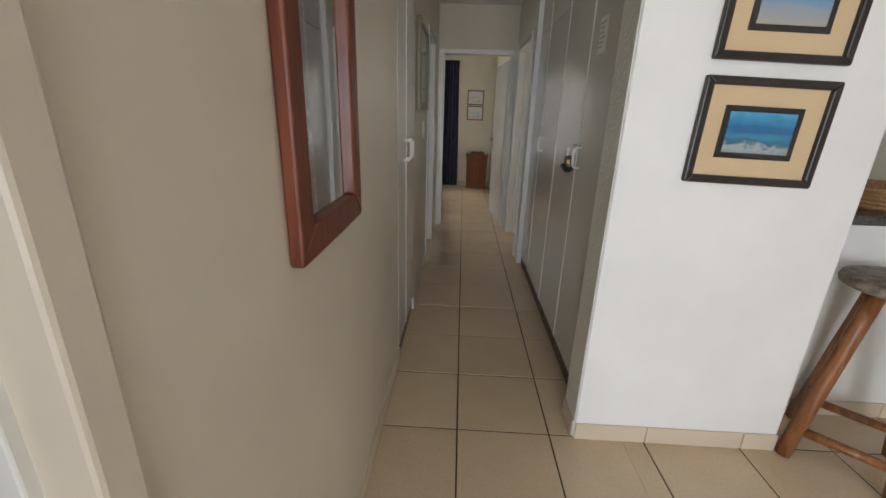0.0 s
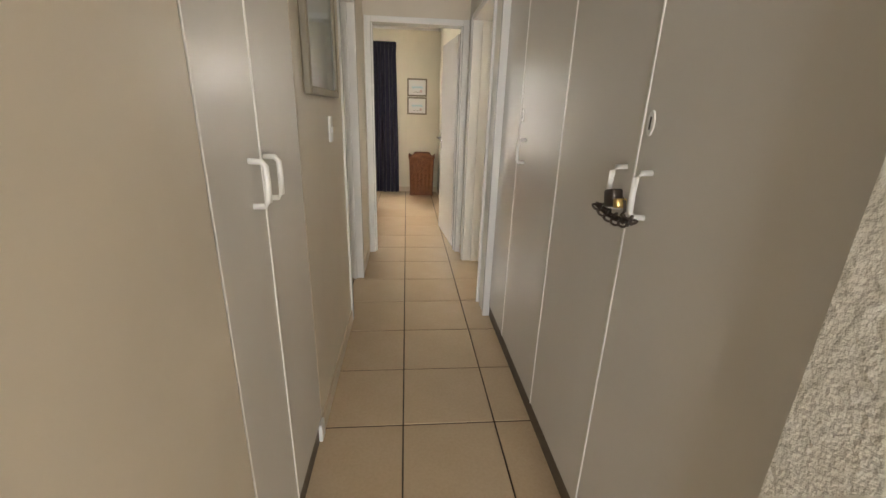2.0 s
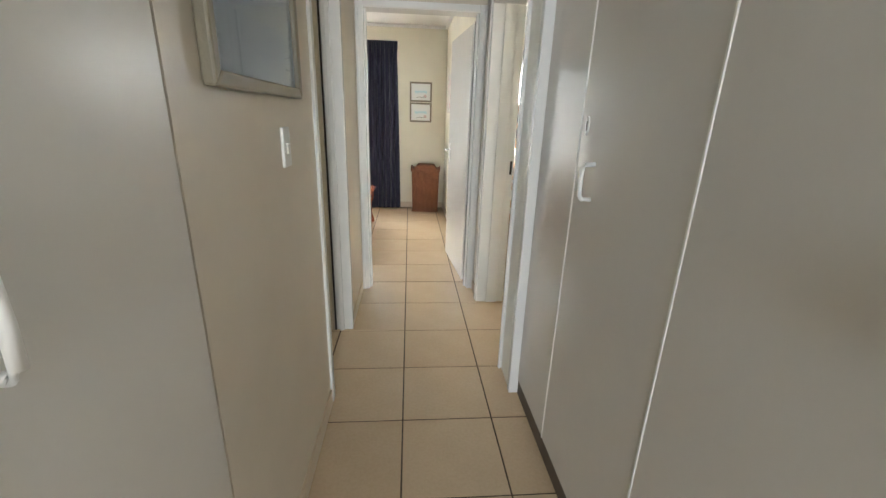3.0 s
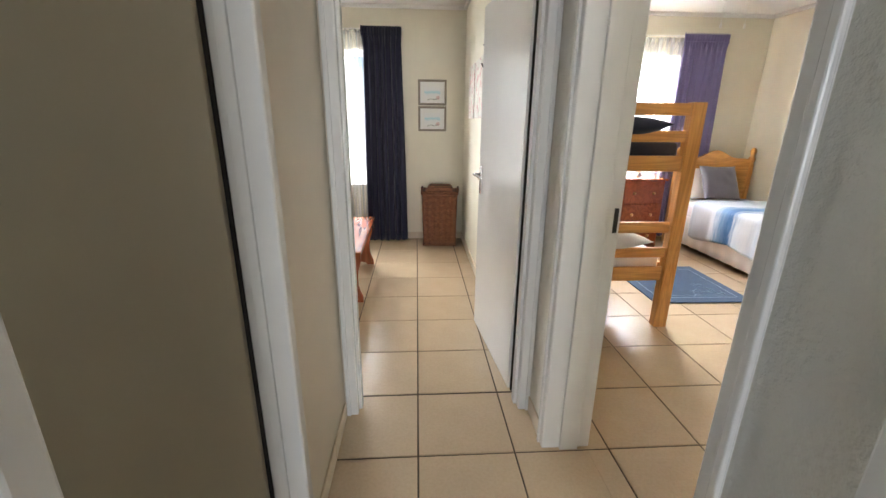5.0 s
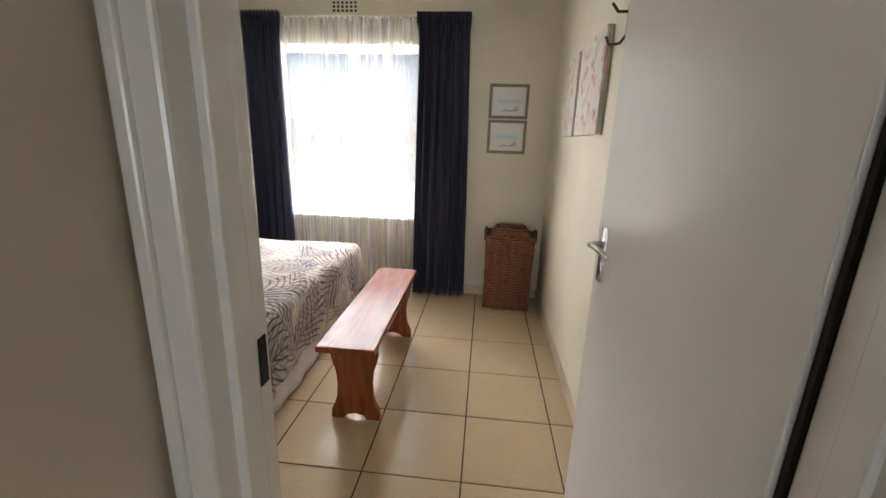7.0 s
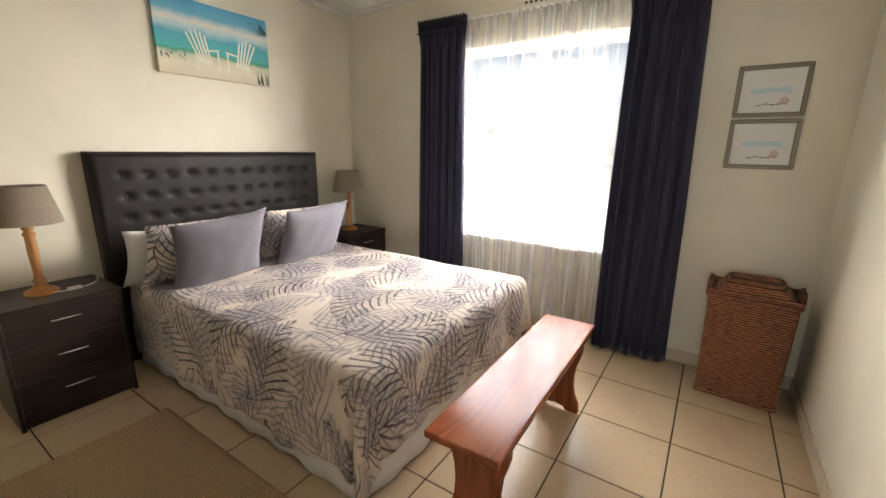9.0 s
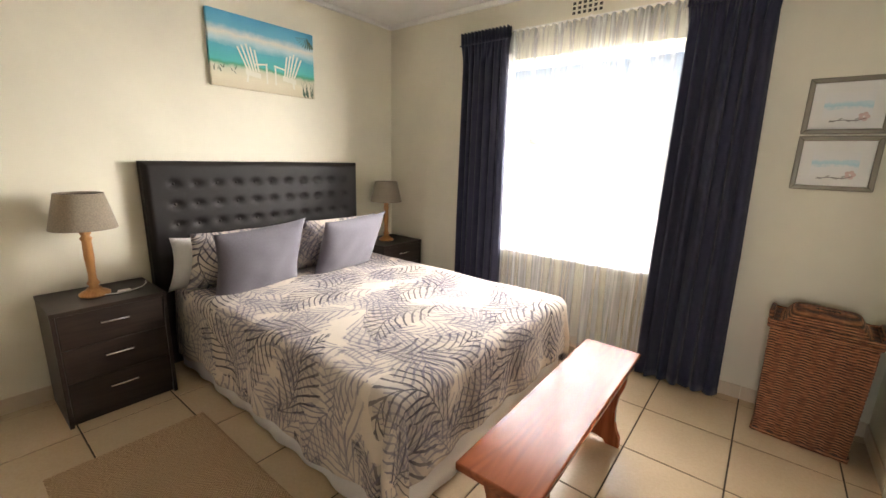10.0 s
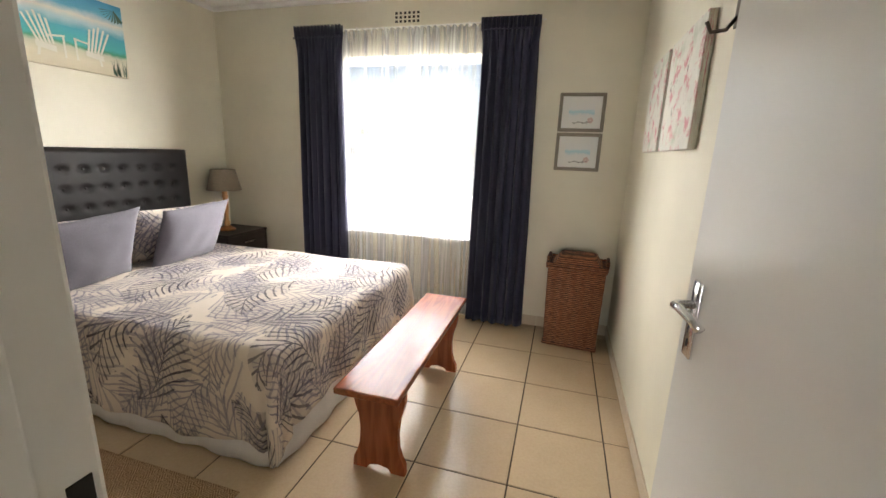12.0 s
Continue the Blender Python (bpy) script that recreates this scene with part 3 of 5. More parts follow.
# ---- windows ----
def window(name, x0, x1, z0, z1, label, posts):
    w = tagged(new(name), label, "window", kind="structure")
    y = NORTH + 0.11
    fr = part("window_frame", bm_box(x0, x1, y, y + 0.04, z0, z0 + 0.045, 0.003), ALU, w)
    part("top_rail", bm_box(x0, x1, y, y + 0.04, z1 - 0.045, z1, 0.003), ALU, w)
    edges = [x0, *posts, x1]
    for i, x in enumerate(edges):
        a = x if i == 0 else x - 0.045 if i == len(edges) - 1 else x - 0.025
        part("mullion" if 0 < i < len(edges) - 1 else "stile", bm_box(a, a + 0.05, y - 0.004, y + 0.036, z0 + 0.045, z1 - 0.045, 0.003), ALU, w)
    for a, b in zip(edges, edges[1:]):
        pane = part("pane", bm_box(a + 0.02, b - 0.02, y + 0.016, y + 0.02, z0 + 0.03, z1 - 0.03), GLASS, w)
        pane.visible_shadow = False
    part("window_sill", bm_box(x0 - 0.03, x1 + 0.03, NORTH - 0.03, NORTH + 0.11, z0 - 0.025, z0 - 0.001, 0.006), ALU, w)
    return w


window("window_1", -1.86, -0.50, 0.70, 2.15, "white metal sliding window behind sheer curtain", [-1.19])
window("window_2", 1.5, 3.05, 0.85, 2.15, "white metal window of the second bedroom", [2.25])


# ---- curtains ----
def curtain(name, x0, x1, y, z0, z1, folds, amp, material, label, seed, flare=0.06, header=0.11, th=0.004, head_depth=0.02):
    rnd = random.Random(seed)
    ph = [rnd.uniform(0, 6.28) for _ in range(6)]
    def fn(u, v):
        z = z0 + (z1 - z0) * v
        low = 1 - v
        wide = (x1 - x0)
        waist = 1.0 - 0.07 * min(1.0, max(0.0, (z1 - z - 0.06) / 0.12)) * max(0.0, 1 - 1.6 * low) if header else 1.0
        x = (x0 + x1) / 2 + wide * (u - 0.5) * waist + (u - 0.5) * flare * low + 0.012 * low * math.sin(5 * u + ph[0])
        k = min(1.0, max(0.0, (z1 - z) / (max(header, 0.05) * 2.2)))
        a = head_depth * (1 - k) + amp * k * (0.75 + 0.25 * math.sin(3.1 * u * 6 + ph[3]))
        fine = math.sin(2 * math.pi * folds * 2 * u + ph[1])
        broad = math.sin(2 * math.pi * folds * u + ph[2] + 0.8 * math.sin(7 * u + ph[4]) + 0.35 * low)
        yy = y + a * ((1 - k) * fine + k * (0.7 * broad + 0.3 * math.sin(2 * math.pi * folds * 1.7 * u + ph[5] + low)))
        xx = x + 0.35 * a * k * math.cos(2 * math.pi * folds * u + ph[2])
        zz = z + (0.008 * math.sin(2 * math.pi * folds * 2 * u) if v > 0.999 else 0)
        return (xx, yy, zz)
    c = thing(name, pose(0, 0, 0), label, "curtain")
    body = part("drape", bm_grid(int(folds * 14), 40, fn), material, c)
    thick(body, th)
    if header:
        def tape(u, v):
            x, yy, z = fn(u, 1.0 - 0.04 * 1)
            return (x0 + (x1 - x0) * u, y - head_depth - 0.004 + 0.004 * math.sin(2 * math.pi * folds * 2 * u), z1 - header * 0.85 + 0.012 * v)
        thick(part("header_tape", bm_grid(int(folds * 8), 2, tape), material, c), 0.003)
    return c


curtain("curtain", -2.17, -1.72, 8.58, 0.015, 2.37, 7, 0.040, NAVY, "navy blue lined curtain drawn aside, pleated heading", 3, 0.02)
curtain("curtain", -0.58, -0.15, 8.58, 0.015, 2.37, 7, 0.044, NAVY, "navy blue lined curtain drawn aside, pleated heading", 8, 0.06)
curtain("sheer_curtain", -1.83, -0.50, 8.635, 0.03, 2.34, 13, 0.009, SHEER, "thin white voile curtain across the window", 5, 0.0, 0.0, 0.0005)
curtain("curtain", 2.98, 3.50, 8.56, 0.05, 2.37, 8, 0.032, LILAC, "lilac blue curtain, pleated heading", 12, 0.05)
curtain("sheer_curtain", 1.45, 3.05, 8.63, 0.05, 2.34, 16, 0.014, SHEER, "thin white voile curtain of the second bedroom", 6, 0.0, 0.0, 0.0005)


def curtain_rail(x0, x1, y, z):
    r = thing("curtain_rail", pose(0, 0, 0), "thin white curtain rail on small brackets", "curtain rail")
    part("rail", bm_tube([(x0, y, z), ((x0 + x1) / 2, y, z - 0.004), (x1, y, z)], 0.007), PLASTIC, r)
    n = 5
    for i in range(n):
        x = x0 + 0.1 + (x1 - x0 - 0.2) * i / (n - 1)
        part("bracket", bm_box(x - 0.008, x + 0.008, y, NORTH, z - 0.012, z + 0.012, 0.003), PLASTIC, r)


curtain_rail(-2.2, -0.12, 8.645, 2.355)
curtain_rail(1.4, 3.55, 8.645, 2.36)


def air_vent(x0, x1, z0, z1):
    v = thing("air_vent", pose(0, 0, 0), "cream air brick with square holes", "vent")
    y = NORTH
    part("plate", bm_box(x0, x1, y - 0.006, y, z0, z1, 0.002), WALL, v)
    nx, nz = 6, 3
    for i in range(nx):
        for j in range(nz):
            cx, cz = x0 + (i + 0.5) * (x1 - x0) / nx, z0 + (j + 0.5) * (z1 - z0) / nz
            # no real opening: a dark box on the plate gives the hole's shade
            part("hole", bm_box(cx - 0.010, cx + 0.010, y - 0.0075, y - 0.005, cz - 0.009, cz + 0.009), GAP_SHADE, v)


air_vent(-1.31, -1.09, 2.385, 2.475)
air_vent(2.28, 2.52, 2.39, 2.48)


# ---- closets ----
def d_handle(parent, x, y, z0, z1, out, name="handle"):
    """White plastic D handle on a face x = const, standing out by 'out' (signed)."""
    r = 0.0075
    o = out
    pts = [(x, y, z0), (x + o * 0.75, y, z0 + 0.001), (x + o, y, z0 + 0.012), (x + o * 1.04, y, (z0 + z1) / 2), (x + o, y, z1 - 0.012), (x + o * 0.75, y, z1 - 0.001), (x, y, z1)]
    return part(name, bm_tube(pts, r, 10), PLASTIC, parent, "white plastic D handle", True)


def closet(name, face, back, y0, splits, y1, handles, label, locks=(), top_split=2.06):
    """A built-in closet: carcass, kick board set back, doors with a fine white edge strip, top lockers."""
    s = 1 if back > face else -1
    c = thing(name, pose(face, (y0 + y1) / 2, 0), label, "closet")
    oy = (y0 + y1) / 2
    def bx(a, b, p, q, z0, z1, bev=0.0):
        a, b = sorted((a, b))
        return bm_box(a, b, p - oy, q - oy, z0, z1, bev)
    part("body", bx(s * 0.02, s * abs(back - face), y0, y1, 0.09, H - 0.002), CLOSET, c)
    part("kick_board", bx(s * 0.004, s * 0.030, y0 + 0.001, y1 - 0.001, 0.0, 0.09), KICK_SHADE, c, "brown set-back kick board, darkened for shade under the doors")
    edges = [y0, *splits, y1]
    for i, (a, b) in enumerate(zip(edges, edges[1:])):
        door = part("door", bx(0.0, s * 0.018, a + 0.003, b - 0.003, 0.085, top_split - 0.003, 0.002), CLOSET, c)
        for hy in handles:
            if a < hy < b:
                d_handle(door, 0.0, hy - oy, 1.152, 1.262, -s * 0.038)
        for ky in locks:
            if a < ky < b:
                part("lock_plate", bm_prism([(ky - oy + 0.014 * math.cos(t * 0.5236), 1.375 + 0.03 * math.sin(t * 0.5236)) for t in range(12)], -s * 0.004, "x", 0.0), PLASTIC, door, "white oval keyhole plate")
                part("keyhole", bx(-s * 0.0046, -s * 0.004, ky - 0.003, ky + 0.003, 1.36, 1.39), GAP_SHADE, door)
        if i:
            part("edge_strip", bx(-s * 0.003, s * 0.004, a - 0.0045, a + 0.0025, 0.085, H - 0.01, 0.001), PLASTIC, door, "white edge strip")
        part("locker_door", bx(0.0, s * 0.018, a + 0.003, b - 0.003, top_split + 0.003, H - 0.008, 0.002), CLOSET, c)
    return c


closet("closet", 0.60, 1.24, 1.901, [2.488, 3.027, 3.64], 4.048, [2.412, 2.53, 3.50], "greige gloss built-in closet with four tall doors", [2.452, 3.59])
closet("closet", -0.359, -0.95, 2.275, [2.575], 2.98, [2.492, 2.598], "greige gloss built-in closet with two narrow doors", [])
structure("trim_closet_end", bm_box(0.557, 0.63, 4.0495, 4.0885, 0.0, H, 0.004), GLOSS, "white strip at the closet's end", "trim")
structure("trim_closet_start", bm_box(0.585, 0.60, 1.8905, 1.900, 0.0, H, 0.002), GLOSS, "white strip at the closet's start", "trim")
solo("plinth_block", bm_box(-0.400, -0.348, 2.925, 2.982, 0.0, 0.085, 0.004), PLASTIC, pose(0, 0, 0), "white block at the foot of the closet", "plinth")


def chain_and_lock():
    lock = thing("padlock", pose(0.560, 2.455, 1.170, -14, 0, 0), "old brass-faced padlock hanging on a closet chain", "padlock")
    part("lock_body", bm_box(-0.022, 0.008, 0.002, 0.052, 0.0, 0.046, 0.006), STEEL, lock, "dark tarnished lock body", True)
    part("cylinder", bm_box(-0.022, 0.006, -0.022, 0.002, -0.004, 0.02, 0.005), BRASS, lock, "brass lock end", True)
    part("shackle", bm_tube([(-0.004, 0.0, 0.012), (-0.004, -0.012, 0.022), (-0.004, -0.026, 0.012), (-0.004, -0.028, -0.012), (-0.004, -0.012, -0.022)], 0.004), STEEL, lock)
    ch = thing("chain", pose(0.552, 2.472, 1.152), "dark steel chain looped through two handles", "chain")
    n = 30
    for i in range(n):
        t = i / (n - 1)
        y = -0.10 + 0.185 * t
        z = -0.014 * math.sin(math.pi * t) + 0.007 * math.sin(i * 2.1)
        ring = [(0.006 * math.sin(a * 0.785 + i) - 0.004 * (i % 3), y + 0.011 * math.cos(a * 0.785), z + (0.008 if i % 2 else 0.003) * math.sin(a * 0.785)) for a in range(9)]
        part("link", bm_tube(ring, 0.0034, 5), STEEL, ch)


chain_and_lock()


# ---- things on the hall walls ----
def framed(name, m, w, h, fw, material, label, category, depth=0.022, mat_w=0.0, mat=None, inner=None, sheet=None, glass=True, group=""):
    """A frame of four mitred bars, standing in the local x-z plane and facing local -y, with its base at the local origin."""
    f = thing(name, m, label, category, group)
    for nm, pts in (("frame_bar", [(-w / 2, 0), (w / 2, 0), (w / 2 - fw, fw), (-w / 2 + fw, fw)]),
                    ("frame_bar", [(-w / 2, h), (-w / 2 + fw, h - fw), (w / 2 - fw, h - fw), (w / 2, h)]),
                    ("frame_bar", [(-w / 2, 0), (-w / 2 + fw, fw), (-w / 2 + fw, h - fw), (-w / 2, h)]),
                    ("frame_bar", [(w / 2, 0), (w / 2, h), (w / 2 - fw, h - fw), (w / 2 - fw, fw)])):
        part(nm, bm_prism(pts, -depth, "y", -0.001, min(0.006, fw * 0.2)), material, f)
    iw, ih = w / 2 - fw + 0.002, fw - 0.002
    if mat:
        part("mat", bm_box(-iw, iw, -0.009, -0.003, ih, h - ih), mat, f)
    if sheet:
        a = mat_w
        if inner:
            part("inner_mat", bm_box(-iw + a - 0.02, iw - a + 0.02, -0.0115, -0.0085, ih + a - 0.02, h - ih - a + 0.02), inner, f)
        part("picture", bm_box(-iw + a, iw - a, -0.0135, -0.0105, ih + a, h - ih - a), sheet, f)
    if glass:
        glass_pane = part("glass", bm_grid(1, 1, lambda u, v: (-iw + 2 * iw * u, -0.016, ih + (h - 2 * ih) * v)), PICGLASS, f)
        glass_pane.visible_shadow = False
    return f


# tall mirror on the left wall: faces +x
mir = framed("wall_mirror", pose(HL, 1.124, 1.113, 0, 0, 90), 0.472, 1.0, 0.072, MAHOG, "tall wall mirror in a dark red mahogany frame", "mirror", 0.03, glass=False)
part("mirror_glass", bm_box(-0.166, 0.166, -0.012, -0.006, 0.07, 0.93), MIRROR, mir, "clear silvered mirror")

CHART = picture_paint("pale_chart", [(0.0, (0.70, 0.76, 0.80)), (0.35, (0.60, 0.70, 0.76)), (0.6, (0.66, 0.74, 0.70)), (1.0, (0.55, 0.65, 0.58))], 3, "Z", 0.5)
framed("picture_frame", pose(HL, 3.425, 1.43, 0, 0, 90), 0.645, 0.58, 0.032, GILT, "pewter framed pale chart under glass", "picture", 0.028, 0.004, MATWHITE, None, CHART)

SEA = picture_paint("sea_print", [(0.0, (0.30, 0.33, 0.33)), (0.16, (0.42, 0.45, 0.42)), (0.26, (0.03, 0.13, 0.22)), (0.42, (0.05, 0.28, 0.42)), (0.6, (0.02, 0.13, 0.30)), (0.85, (0.05, 0.30, 0.48)), (1.0, (0.10, 0.42, 0.60))], 5, "Z", 0.75)
SEA2 = picture_paint("shore_print", [(0.0, (0.45, 0.40, 0.34)), (0.3, (0.35, 0.38, 0.40)), (0.5, (0.20, 0.34, 0.50)), (0.75, (0.35, 0.40, 0.58)), (1.0, (0.60, 0.62, 0.66))], 4, "Z", 0.5)
framed("picture_frame", pose(1.000, 1.71, 1.196, 0, 1.6, 0), 0.45, 0.36, 0.028, BLACKFRAME, "black framed blue sea print in a tan mat", "picture", 0.025, 0.085, MATBOARD, BLACKFRAME, SEA, group="sea pictures on the white wall")
framed("picture_frame", pose(1.012, 1.71, 1.605, 0, 1.6, 0), 0.445, 0.36, 0.028, BLACKFRAME, "black framed shore print in a tan mat", "picture", 0.025, 0.085, MATBOARD, BLACKFRAME, SEA2, group="sea pictures on the white wall")

sw = thing("light_switch", pose(HL, 3.585, 1.285, 0, 0, 90), "white rectangular light switch on the wall", "switch")
part("plate", bm_box(-0.035, 0.035, -0.011, 0.0, -0.06, 0.06, 0.004), PLASTIC, sw)
part("rocker", bm_box(-0.012, 0.012, -0.016, -0.010, -0.02, 0.012, 0.002), PLASTIC, sw)

note = thing("note_sheet", pose(0.5995, 2.31, 1.78, 0, 0, -90), "small paper note stuck on the closet door", "note")
part("sheet", bm_box(-0.055, 0.055, -0.0012, 0.0, -0.08, 0.08), MATWHITE, note)
for k in range(6):
    part("text_bar", bm_box(-0.042, 0.03 - 0.012 * (k % 3), -0.0018, -0.0011, 0.052 - k * 0.021, 0.056 - k * 0.021), STEEL, note)


# ---- breakfast counter and stool ----
solo("counter_top", bm_box(1.442, 3.4, 1.78, 2.28, 1.042, 1.082, 0.006), GRANITE, pose(0, 0, 0), "dark granite breakfast counter on the half wall", "counter")


def bar_stool(m):
    s = thing("bar_stool", m, "rustic wooden bar stool with a round worn seat", "stool")
    part("seat", bm_lathe([(0.0, 0.80), (0.17, 0.80), (0.195, 0.808), (0.20, 0.825), (0.195, 0.842), (0.17, 0.85), (0.0, 0.85)], 32), SEATSTONE, s, "worn speckled round seat", True)
    feet = []
    for k in range(4):
        a = math.pi / 4 + k * math.pi / 2
        top = Vector((0.10 * math.cos(a), 0.10 * math.sin(a), 0.80))
        foot = Vector((0.245 * math.cos(a), 0.245 * math.sin(a), 0.0))
        feet.append((top, foot))
        part("leg", bm_tube([foot, foot.lerp(top, 0.3) + Vector((0.002, 0, 0)), foot.lerp(top, 0.7), top], 0.030, 14), STOOLWOOD, s, smooth=True)
    for k in range(4):
        (t0, f0), (t1, f1) = feet[k], feet[(k + 1) % 4]
        h = 0.17 if k % 2 else 0.26
        part("rung", bm_tube([f0.lerp(t0, h), f1.lerp(t1, h)], 0.020, 10), STOOLWOOD, s, smooth=True)
    return s


bar_stool(pose(1.715, 1.70, 0, 0, 0, 47))


def bread_basket(m):
    b = thing("bread_basket", m, "round brown wicker basket on the counter", "basket")
    prof = []
    for i in range(12):
        prof.append((0.13 + 0.03 * i / 11 + (0.005 if i % 2 else 0.0), 0.1 * i / 11))
    for i in range(12):
        prof.append((0.125 + 0.03 * (11 - i) / 11, 0.1 - 0.09 * i / 11))
    part("bowl", bm_lathe([(0.0, 0.0)] + prof + [(0.0, 0.012)], 36), WICKER2, b)
    return b


bread_basket(pose(1.78, 1.98, 1.082))
solo("kettle_box", bm_box(-0.16, 0.16, -0.11, 0.11, 0.0, 0.32, 0.02, 3), BLACKFRAME, pose(2.2, 2.08, 1.082), "dark kitchen appliance on the counter", "appliance", smooth=True)


# ---- bedroom: bed ----
BX0, BX1, BY0, BY1, BZ = -2.95, -0.95, 6.62, 8.16, 0.565
bed = thing("bed", pose((BX0 + BX1) / 2, (BY0 + BY1) / 2, 0), "double bed with black buttoned headboard and pale valance", "bed")
cx, cy = (BX0 + BX1) / 2, (BY0 + BY1) / 2
part("base", bm_box(BX0 - cx, BX1 - 0.04 - cx, BY0 + 0.03 - cy, BY1 - 0.03 - cy, 0.08, 0.30, 0.03), WHITECLOTH, bed)
part("mattress", bm_box(BX0 - cx, BX1 - 0.03 - cx, BY0 + 0.02 - cy, BY1 - 0.02 - cy, 0.30, BZ - 0.012, 0.05, 4), WHITECLOTH, bed, smooth=True)
for sx in (BX0 + 0.12, BX1 - 0.16):
    for sy in (BY0 + 0.12, BY1 - 0.12):
        part("castor", bm_lathe([(0.0, 0.0), (0.022, 0.0), (0.026, 0.03), (0.02, 0.08), (0.0, 0.08)], 12, sx - cx, sy - cy), STEEL, bed)


def valance(parent):
    """A gathered skirt round three sides of the base."""
    x0, x1, y0, y1 = BX0 - cx, BX1 - 0.03 - cx, BY0 + 0.015 - cy, BY1 - 0.015 - cy
    L = (x1 - x0) * 2 + (y1 - y0)
    def at(s):
        d = s * L
        if d < x1 - x0:
            return Vector((x0 + d, y0)), Vector((0, -1))
        d -= x1 - x0
        if d < y1 - y0:
            return Vector((x1, y0 + d)), Vector((1, 0))
        return Vector((x1 - (d - (y1 - y0)), y1)), Vector((0, 1))
    def fn(u, v):
        p, n = at(min(u, 0.9999))
        o = (1 - v) * (0.010 + 0.007 * math.sin(u * 150) + 0.006 * math.sin(u * 61 + 1))
        return (p.x + n.x * o, p.y + n.y * o, 0.015 + 0.34 * v + 0.004 * math.sin(u * 90) * (1 - v))
    thick(part("valance", bm_grid(260, 6, fn), WHITECLOTH, parent, "pale gathered cotton valance"), 0.002)


valance(bed)

# headboard: upholstered slab with buttons in two rows
HBY0, HBY1, HBZ = 6.535, 8.165, 1.345
BUTTONS = [(HBY0 + 0.16 + (HBY1 - HBY0 - 0.32) * i / 10, z) for z in (1.205, 1.075, 0.945) for i in range(11)]


def headboard(parent):
    x0, x1 = WEST + 0.005, WEST + 0.10
    def puff(y, z):
        e = min(y - HBY0, HBY1 - y, HBZ - z)
        edge = 0.03 * (1 - min(1.0, max(0.0, e / 0.035))) ** 2
        dip = 0.0
        for by, bz in BUTTONS:
            dy, dz = (y - by), (z - bz)
            if abs(dy) < 0.12 and abs(dz) < 0.12:
                r2 = dy * dy + dz * dz
                dip += 0.016 * math.exp(-(dy * dy / 0.0011 + dz * dz / 0.0005))
        return x1 - edge - dip
    def fn(u, v):
        y = HBY0 + (HBY1 - HBY0) * u
        z = 0.02 + (HBZ - 0.02) * v
        return (puff(y, z) - cx, y - cy, z)
    bm = bm_grid(190, 150, fn)
    bm_box(x0 - cx, x1 - 0.028 - cx, HBY0 - cy, HBY1 - cy, 0.02, HBZ, 0.004, into=bm)
    h = part("headboard", bm, LEATHER, parent, "black leatherette buttoned headboard")
    for by, bz in BUTTONS:
        b = bmesh.new()
        bmesh.ops.create_uvsphere(b, u_segments=8, v_segments=5, radius=0.011)
        bmesh.ops.scale(b, verts=b.verts[:], vec=(0.5, 1, 1))
        bmesh.ops.translate(b, verts=b.verts[:], vec=(x1 - 0.016 - cx, by - cy, bz))
        part("button", b, LEATHER, h, smooth=True)


headboard(bed)


